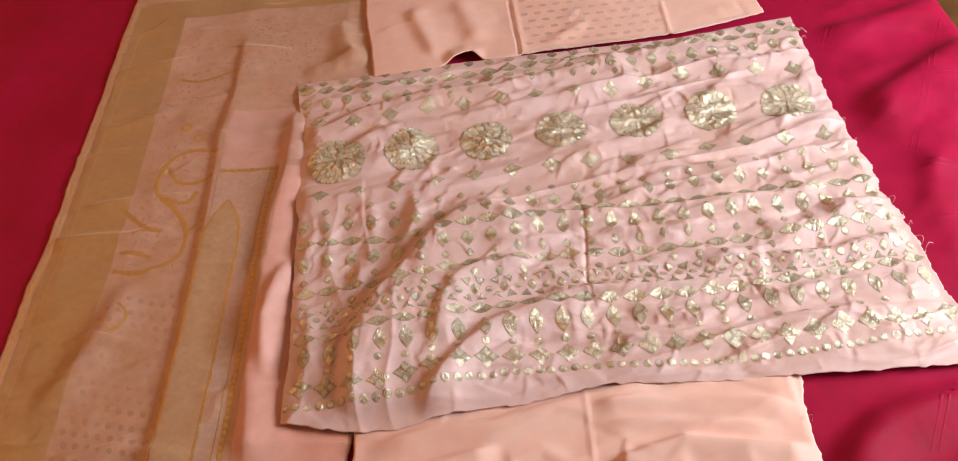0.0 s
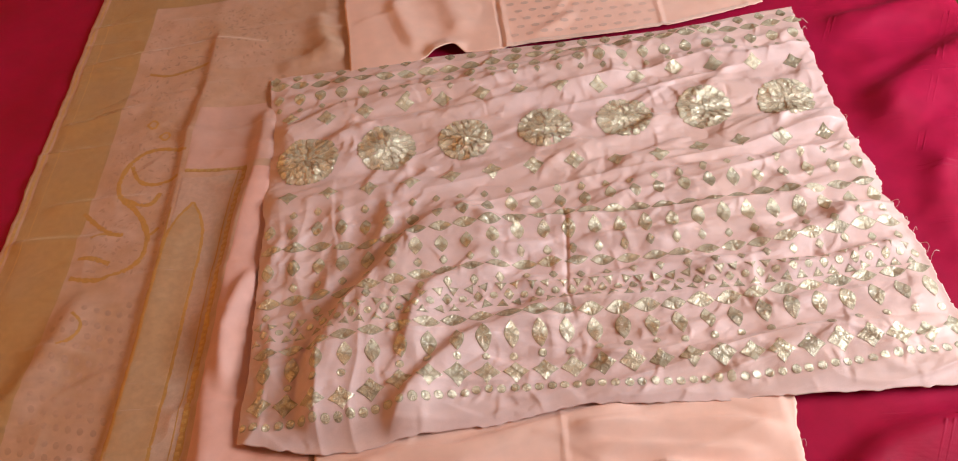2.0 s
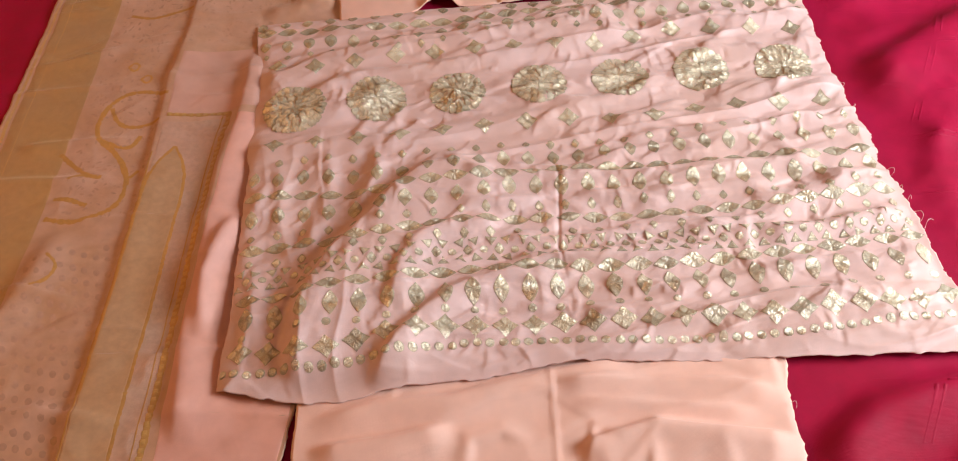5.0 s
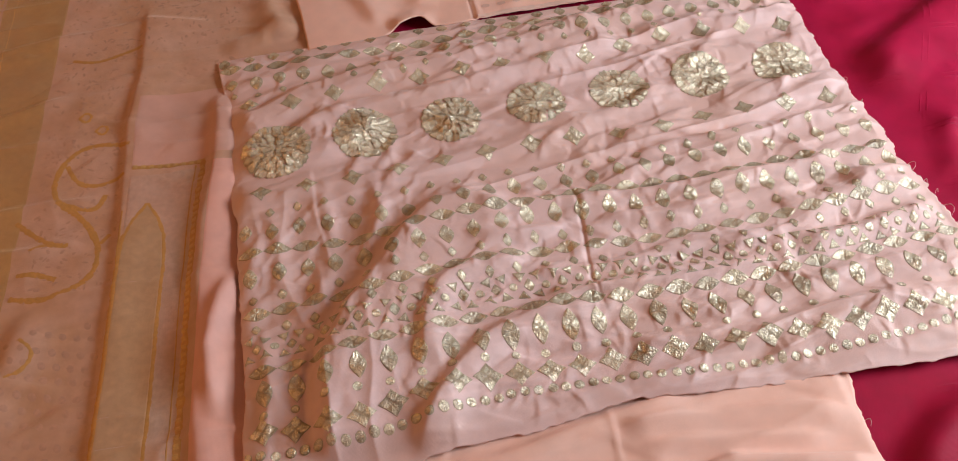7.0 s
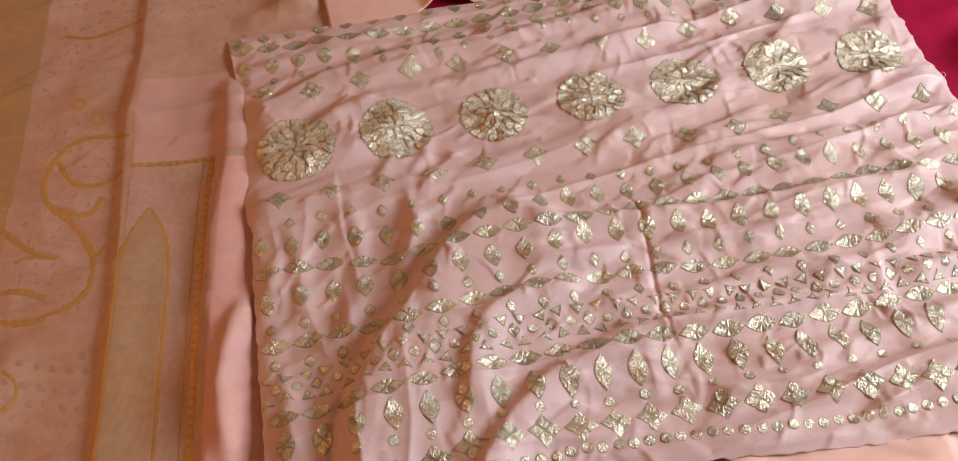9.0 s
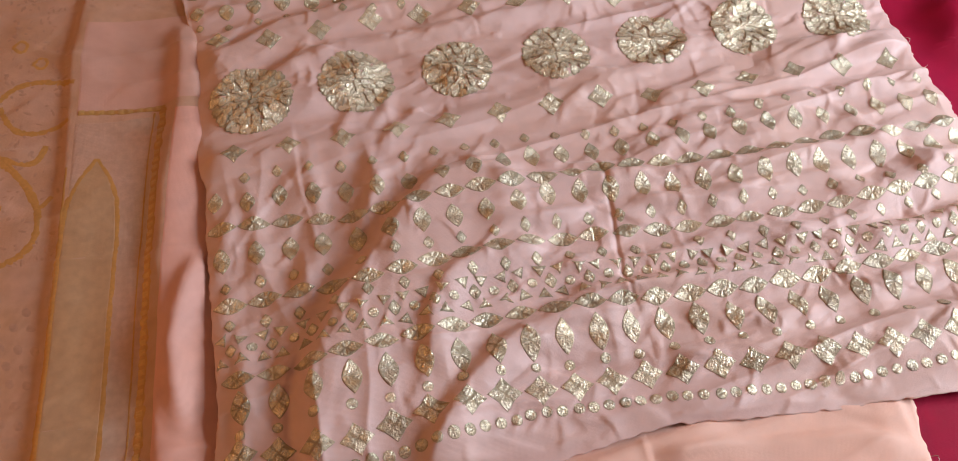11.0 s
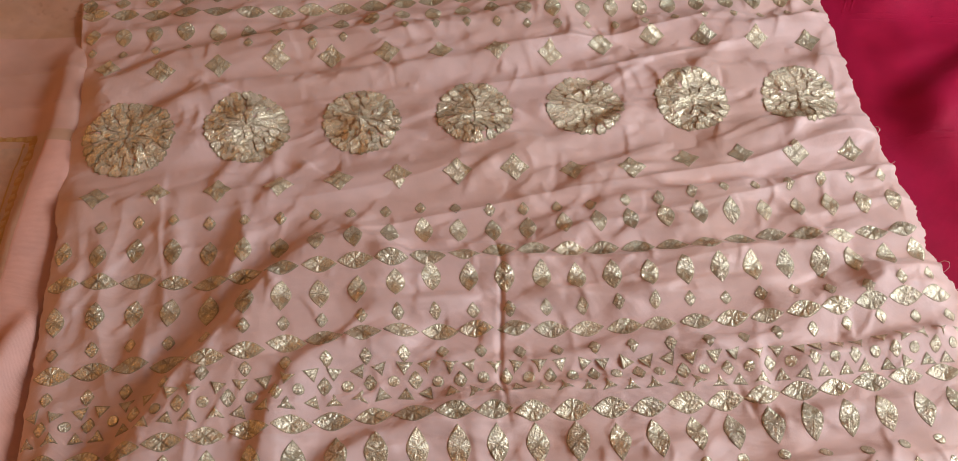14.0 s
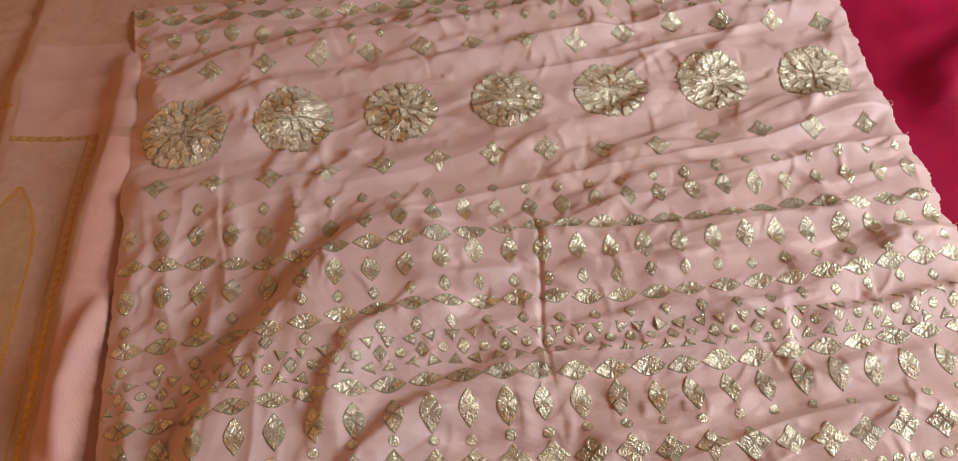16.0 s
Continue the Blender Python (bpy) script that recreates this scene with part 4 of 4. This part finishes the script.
panel = cloth("embroidered_panel", K_LEFT, K_RIGHT, K_BOT, K_TOP, panel_z, 0.00125, M_KURTA, ragged=0.0022)
tagged(panel, "wrinkled blush pink silk panel with gold foil embroidery", "embroidered fabric")


def facet_mesh(name, outlines, base, seed, rumple=0.4, puff=0.00022, tilt=0.05, gap=0.94):
    """Foil pieces, each a small cushion at its own tilt, on a base of stitched thread. outlines: 2D pieces; base: 2D outline under them."""
    r = random.Random(seed)
    verts, faces, index = [], [], []
    if base:
        n = len(base)
        for f, up in ((1.0, -0.0003), (0.97, 0.00005), (0.62, 0.00005), (0.3, 0.00005)):
            verts += [(x * f, y * f, up) for x, y in base]
        verts.append((0.0, 0.0, 0.00005))
        for q in range(3):
            for k in range(n):
                faces.append((q * n + k, q * n + (k + 1) % n, (q + 1) * n + (k + 1) % n, (q + 1) * n + k))
        faces += [(3 * n + k, 3 * n + (k + 1) % n, 4 * n) for k in range(n)]
        index += [1] * len(faces)
    for piece in outlines:
        n = len(piece)
        cx, cy = sum(p[0] for p in piece) / n, sum(p[1] for p in piece) / n
        tx, ty = r.gauss(0, tilt), r.gauss(0, tilt)
        k0 = len(verts)
        rings = ((1.0, 0.0), (0.80, 0.75), (0.35, 1.0))
        for s, up in rings:
            for x, y in piece:
                dx, dy = (x - cx) * gap * s, (y - cy) * gap * s
                z = 0.00022 + puff * up + (tx * dx + ty * dy) + r.uniform(-1, 1) * puff * rumple
                verts.append((cx + dx, cy + dy, max(z, 0.00012)))
        for q in range(2):
            for k in range(n):
                a, b = k0 + q * n + k, k0 + q * n + (k + 1) % n
                faces.append((a, b, b + n, a + n))
                index.append(0)
        faces.append(tuple(range(k0 + 2 * n, k0 + 3 * n)))
        index.append(0)
    return verts, faces, index


def eye_line(w, h, n=6):
    """A lens with pointed ends, w wide and h high, counterclockwise from its foot."""
    out = []
    for side in (1, -1):
        for k in range(2 * n):
            v = side * (-1 + k / n)
            out.append((side * w / 2 * (1 - abs(v) ** 1.7), v * h / 2))
    return out


def eye_pieces(w, h):
    """A pointed lens cut by a cross into six foil pieces: two caps and four side leaves."""
    k = w / 2
    right_u = [(0.0, 0.0), (k * 0.99, h * 0.01), (k * 0.92, h * 0.11), (k * 0.80, h * 0.19)]
    right_d = [(x, -y) for x, y in reversed(right_u)]
    cap = [(0.0, h * 0.02), (k * 0.74, h * 0.22), (k * 0.52, h * 0.32), (k * 0.25, h * 0.42), (0.0, h * 0.5), (-k * 0.25, h * 0.42), (-k * 0.52, h * 0.32), (-k * 0.74, h * 0.22)]
    mir = lambda p: [(-x, y) for x, y in reversed(p)]  # noqa: E731
    flip = lambda p: [(x, -y) for x, y in reversed(p)]  # noqa: E731
    return [cap, flip(cap), right_u, right_d, mir(right_u), mir(right_d)]


def turned(pieces, quarter):
    return [[(-y, x) for x, y in p] for p in pieces] if quarter else pieces


def outline_scaled(line, f):
    return [(x * f, y * f) for x, y in line]


def diamond_pieces(w, h):
    a, b = w / 2, h / 2
    up = [(0, 0.0006), (a * 0.26, b * 0.30), (a * 0.37, b * 0.52), (a * 0.24, b * 0.76), (0, b), (-a * 0.24, b * 0.76), (-a * 0.37, b * 0.52), (-a * 0.26, b * 0.30)]
    dn = [(-x, -y) for x, y in up]
    rt = [(0.0006, 0), (a * 0.30, -b * 0.26), (a * 0.52, -b * 0.37), (a * 0.76, -b * 0.24), (a, 0), (a * 0.76, b * 0.24), (a * 0.52, b * 0.37), (a * 0.30, b * 0.26)]
    lf = [(-x, -y) for x, y in rt]
    return [up, dn, rt, lf]


VARIANTS = 6


def variants(name, pieces, base, seed, **kw):
    return [facet_mesh(name, pieces, base, seed + k, **kw) for k in range(VARIANTS)]


rm = random.Random(21)


QUEUE = []


def put(name, shapes, x, y, turn=0.0, parent=None, scale=1.0, jitter=0.05, lift=0.0):
    """Notes a motif to be stitched on the panel: it takes on the folds under it."""
    place = (x + rm.uniform(-1, 1) * 0.0008, y + rm.uniform(-1, 1) * 0.0008)
    QUEUE.append((name, rm.choice(shapes), place, turn + rm.gauss(0, jitter), scale * rm.uniform(0.94, 1.06), parent or panel, lift + 0.0002 + 0.0001 * rm.random()))


def stitch():
    flat, starts = [], [0]
    for _, (verts, _, _), (x, y), turn, size, _, lift in QUEUE:
        v = np.array(verts) * size
        c, d = math.cos(turn), math.sin(turn)
        flat.append(np.stack([x + v[:, 0] * c - v[:, 1] * d, y + v[:, 0] * d + v[:, 1] * c, v[:, 2] + lift], 1))
        starts.append(starts[-1] + len(v))
    every = np.concatenate(flat)
    every[:, 0] = np.maximum(every[:, 0], K_LEFT(every[:, 1]) + 0.0012)  # motifs at the turned-under edge end there
    every[:, 2] += panel_z(every[:, 0], every[:, 1])
    for k, (name, (_, faces, index), (x, y), _, _, parent, _) in enumerate(QUEUE):
        v = every[starts[k]:starts[k + 1]]
        z = float(v[:, 2].mean())
        me = smooth_mesh(name, (v - np.array((x, y, z))).tolist(), faces, [M_FOIL, M_THREAD], index)
        me.polygons.foreach_set("use_smooth", [False] * len(me.polygons))
        ob = adopt(new(name, me), parent)
        ob.location = (x, y, z)


OVAL_S = variants("small_oval_motif", eye_pieces(0.015, 0.020), eye_line(0.0159, 0.0211), 100)
OVAL_M = variants("oval_motif", eye_pieces(0.0147, 0.0238), eye_line(0.0157, 0.0250), 200)
OVAL_L = variants("large_oval_motif", eye_pieces(0.0152, 0.0282), eye_line(0.0162, 0.0295), 300)
LENS = variants("lens_motif", turned(eye_pieces(0.0136, 0.0270), True), turned([eye_line(0.0146, 0.0282)], True)[0], 400)
DIAMOND = variants("diamond_motif", diamond_pieces(0.0272, 0.0256), [(0.0141, 0), (0.0062, 0.0062), (0, 0.0132), (-0.0062, 0.0062), (-0.0141, 0), (-0.0062, -0.0062), (0, -0.0132), (0.0062, -0.0062)], 500)
DROP = variants("drop_motif", [[(0.0042, 0), (0.002, 0.0036), (0, 0.0055), (-0.002, 0.0036), (-0.0042, 0), (-0.002, -0.0034), (0, -0.005), (0.002, -0.0034)]],
                [(0.0050, 0), (0.0024, 0.0044), (0, 0.0066), (-0.0024, 0.0044), (-0.0050, 0), (-0.0024, -0.0042), (0, -0.006), (0.0024, -0.0042)], 600)
DISC = [(0.0042 * math.cos(k * math.pi / 5), 0.0042 * math.sin(k * math.pi / 5)) for k in range(10)]
BEAD = variants("disc_motif", [DISC], outline_scaled(DISC, 1.12), 700, tilt=0.15)
TRI = variants("triangle_motif", [[(0.0, -0.0042), (0.0052, 0.0034), (-0.0052, 0.0034)]], [(0.0, -0.0054), (0.0064, 0.0042), (-0.0064, 0.0042)], 800)
TEAR_LINE = [(0.0, -0.0050), (0.0022, -0.0030), (0.0039, 0.0004), (0.0040, 0.0030), (0.0020, 0.0046), (0.0, 0.0038), (-0.0020, 0.0046), (-0.0040, 0.0030), (-0.0039, 0.0004), (-0.0022, -0.0030)]
TEAR = variants("petal", [TEAR_LINE], outline_scaled(TEAR_LINE, 1.17), 900, puff=0.00024, tilt=0.10, gap=0.97, rumple=0.3)



def row(name, shapes, start, pitch, ks, line, scale=1.0, turn=0.0, jitter=0.05, edge=0.006):
    """A row of one motif: even steps in x, along a line through (x, y) pairs that sags and rises with the cloth."""
    along = curve_of(line)
    for k in ks:
        x = start + pitch * k
        y = float(along(x))
        if float(K_LEFT(y)) + 0.003 < x < float(K_RIGHT(y)) - edge:
            put(name, shapes, x, y, turn, scale=scale, jitter=jitter)


# From the upper edge down to the hem.
row("small_oval_motif", OVAL_S, -0.3514, 0.0303, range(25), [(-0.36, 0.166), (-0.1, 0.169), (0.03, 0.163), (0.21, 0.162), (0.37, 0.178)], 0.9)
row("lens_motif", LENS, -0.3450, 0.0292, range(25), [(-0.347, 0.152), (-0.288, 0.147), (-0.2, 0.141), (-0.11, 0.144), (0.0, 0.147), (0.06, 0.142), (0.113, 0.148), (0.3, 0.154), (0.36, 0.158)])
UNDER = [(-0.344, 0.123), (-0.315, 0.116), (-0.257, 0.120), (-0.199, 0.113), (-0.16, 0.104), (-0.113, 0.114), (-0.053, 0.124), (0.03, 0.126), (0.083, 0.119), (0.145, 0.124), (0.25, 0.125), (0.36, 0.131)]
row("small_oval_motif", OVAL_S, -0.3428, 0.0288, range(26), UNDER)
row("drop_motif", DROP, -0.3410, 0.0288, range(26), [(x, y - 0.021) for x, y in UNDER], 0.9)
row("diamond_motif", DIAMOND, -0.3239, 0.0504, range(14), [(-0.324, 0.078), (-0.272, 0.065), (-0.225, 0.069), (-0.172, 0.075), (-0.02, 0.074), (0.08, 0.066), (0.13, 0.077), (0.189, 0.087), (0.277, 0.075), (0.326, 0.071)], 0.9)
row("diamond_motif", DIAMOND, -0.3172, 0.0497, range(14), [(-0.319, -0.069), (-0.169, -0.069), (-0.118, -0.064), (0.032, -0.062), (0.081, -0.066), (0.129, -0.071), (0.184, -0.060), (0.326, -0.064)], 0.9)
row("drop_motif", DROP, -0.3372, 0.02846, range(1, 25), [(-0.311, -0.096), (-0.281, -0.093), (-0.2, -0.101), (-0.081, -0.098), (-0.05, -0.096), (0.003, -0.103), (0.15, -0.104), (0.208, -0.098), (0.343, -0.094)])
row("oval_motif", OVAL_M, -0.3363, 0.02853, range(25), [(-0.341, -0.117), (-0.308, -0.124), (-0.28, -0.120), (-0.191, -0.131), (-0.107, -0.130), (-0.05, -0.120), (0.06, -0.123), (0.15, -0.122), (0.35, -0.118)], 0.92)
row("lens_motif", LENS, -0.3323, 0.02826, range(25), [(-0.333, -0.148), (-0.277, -0.147), (-0.219, -0.156), (-0.161, -0.156), (-0.05, -0.151), (0.005, -0.146), (0.177, -0.152), (0.239, -0.146), (0.284, -0.152), (0.346, -0.148)])
row("oval_motif", OVAL_M, -0.3331, 0.0285, range(25), [(-0.334, -0.180), (-0.278, -0.177), (-0.2, -0.183), (-0.107, -0.178), (-0.047, -0.167), (0.03, -0.172), (0.123, -0.178), (0.32, -0.174), (0.353, -0.168)])
row("drop_motif", DROP, -0.3313, 0.02842, range(25), [(-0.334, -0.208), (-0.276, -0.204), (-0.216, -0.208), (-0.134, -0.202), (-0.05, -0.197), (0.15, -0.201), (0.239, -0.199), (0.289, -0.204), (0.355, -0.193)])
row("lens_motif", LENS, -0.3288, 0.02833, range(25), [(-0.331, -0.224), (-0.273, -0.222), (-0.215, -0.228), (-0.159, -0.220), (-0.075, -0.213), (-0.02, -0.212), (0.07, -0.218), (0.24, -0.219), (0.347, -0.211)])
row("drop_motif", DROP, -0.3301, 0.02859, range(25), [(-0.329, -0.243), (-0.242, -0.242), (-0.16, -0.237), (-0.05, -0.230), (0.07, -0.236), (0.155, -0.238), (0.24, -0.234), (0.3, -0.227), (0.35, -0.229)], turn=math.pi)
CROSSES = [(-0.34, -0.266), (-0.213, -0.262), (-0.152, -0.257), (-0.086, -0.251), (-0.017, -0.254), (0.08, -0.258), (0.182, -0.261), (0.26, -0.259), (0.35, -0.254)]
row("disc_motif", BEAD, -0.2146, 0.03308, range(-4, 18), CROSSES, 0.95)
row("drop_motif", DROP, -0.1981, 0.03308, range(-4, 18), CROSSES, 1.05)
for sx in (-1, 1):
    for sy in (-1, 1):
        row("triangle_motif", TRI, -0.2146 + sx * 0.0088, 0.03308, range(-4, 18), [(x, y + sy * 0.0092) for x, y in CROSSES], 0.95, 0.0 if sy > 0 else math.pi, 0.25)
row("lens_motif", LENS, -0.3262, 0.0286, range(25), [(-0.323, -0.293), (-0.266, -0.291), (-0.21, -0.286), (-0.129, -0.280), (-0.1, -0.277), (-0.04, -0.279), (0.1, -0.285), (0.185, -0.284), (0.307, -0.277), (0.36, -0.274)], 1.02)
row("large_oval_motif", OVAL_L, -0.3250, 0.0286, range(25), [(-0.32, -0.317), (-0.267, -0.314), (-0.184, -0.308), (-0.04, -0.304), (0.016, -0.304), (0.074, -0.309), (0.19, -0.307), (0.306, -0.304), (0.37, -0.298)])
row("disc_motif", BEAD, -0.3275, 0.02885, range(25), [(-0.33, -0.338), (-0.22, -0.334), (-0.157, -0.326), (0.047, -0.327), (0.107, -0.331), (0.195, -0.329), (0.247, -0.333), (0.37, -0.324)], 0.95)
row("diamond_motif", DIAMOND, -0.3285, 0.0290, range(25), [(-0.332, -0.353), (-0.3, -0.357), (-0.266, -0.362), (-0.239, -0.361), (-0.213, -0.354), (-0.183, -0.348), (-0.126, -0.345), (0.0, -0.346), (0.08, -0.352), (0.2, -0.358), (0.252, -0.355), (0.338, -0.355), (0.371, -0.347)], 0.98)
row("bead_motif", BEAD, -0.3440, 0.0124, range(60), [(-0.348, -0.372), (-0.316, -0.377), (-0.255, -0.380), (-0.22, -0.377), (-0.171, -0.370), (-0.1, -0.362), (-0.06, -0.364), (0.015, -0.369), (0.05, -0.375), (0.135, -0.379), (0.231, -0.379), (0.3, -0.375), (0.384, -0.370)], 1.0, edge=0.004)

# The seven round flowers.
rf = random.Random(33)
for k in range(7):
    cx, cy = -0.2964 + 0.09965 * k, (-0.006, -0.001, -0.001, 0.001, 0.004, 0.005, 0.001)[k]
    grow = (1.15, 1.06, 1.0, 1.0, 1.0, 1.0, 1.0)[k]
    R = 0.0335 * grow
    n = 36
    verts = [(cx, cy, 0.0003)]
    for ring in (0.2, 0.4, 0.6, 0.8, 1.0):
        for q in range(n):
            a = 2 * math.pi * q / n
            rr = R * ring * (1 + (0.04 * math.cos(18 * a) if ring == 1.0 else 0))
            x, y = cx + rr * math.cos(a), cy + rr * math.sin(a)
            verts.append((x, y, 0.0003))
    faces = [(0, 1 + q, 1 + (q + 1) % n) for q in range(n)]
    for ring in (0, 1, 2, 3):
        for q in range(n):
            a, b = 1 + ring * n + q, 1 + ring * n + (q + 1) % n
            faces.append((a, a + n, b + n, b))
    flower = adopt(new("round_flower", smooth_mesh("round_flower", laid(panel_z, verts), faces, [M_UNDER])), panel)
    tagged(flower, "round flower of overlapping pale gold foil petals")
    for count, rad, size, phase in ((20, 0.0295, 0.98, 0.0), (15, 0.0222, 0.92, 0.2), (11, 0.0156, 0.84, 0.1), (7, 0.0094, 0.78, 0.4), (3, 0.0036, 0.72, 0.9)):
        for q in range(count):
            a = 2 * math.pi * q / count + phase + rf.gauss(0, 0.03)
            put("petal", TEAR, cx + grow * rad * math.cos(a), cy + grow * rad * math.sin(a), a - math.pi / 2, flower, 1.04 * size * grow, 0.12, lift=0.0002 + 0.0004 * (0.03 - rad) / 0.03)

stitch()

# Loose threads along the cut edge.
rt = random.Random(5)


def loose_thread(pts, parent, width=0.00022):
    verts, faces = [], []
    for x, y, z in pts:
        verts += [(x - width, y - width, z), (x + width, y - width, z), (x, y + width, z + 1.6 * width)]
    for k in range(len(pts) - 1):
        a = 3 * k
        for s in range(3):
            faces.append((a + s, a + (s + 1) % 3, a + 3 + (s + 1) % 3, a + 3 + s))
    return adopt(new("loose_thread", smooth_mesh("loose_thread", verts, faces, [M_LOOSE])), parent)


def thread_from(x, y, ang, length, bend, zbase, parent):
    pts, a = [], ang
    for k in range(14):
        lift = 0.006 * math.sin(math.pi * k / 13)
        pts.append((x, y, zbase + lift + 0.001 * rt.random()))
        x, y, a = x + length / 13 * math.cos(a), y + length / 13 * math.sin(a), a + bend / 13
    return loose_thread(pts, parent)


for k in range(10):
    y = rt.uniform(-0.38, 0.17)
    x = float(K_RIGHT(y)) - 0.001
    thread_from(x, y, rt.gauss(0.0, 0.9), rt.uniform(0.004, 0.02), rt.gauss(0, 2.2), -0.003, panel)
for k in range(5):
    y = rt.uniform(-0.58, -0.42)
    thread_from(float(L_RIGHT(y)) - 0.001, y, rt.gauss(0, 0.8), rt.uniform(0.005, 0.02), rt.gauss(0, 2.0), -0.006, lower)
for k in range(10):
    x = rt.uniform(-0.2, 0.3)
    thread_from(x, float(U_TOP(x)) - 0.001, rt.gauss(math.pi / 2, 0.8), rt.uniform(0.004, 0.015), rt.gauss(0, 2.0), -0.003, upper)
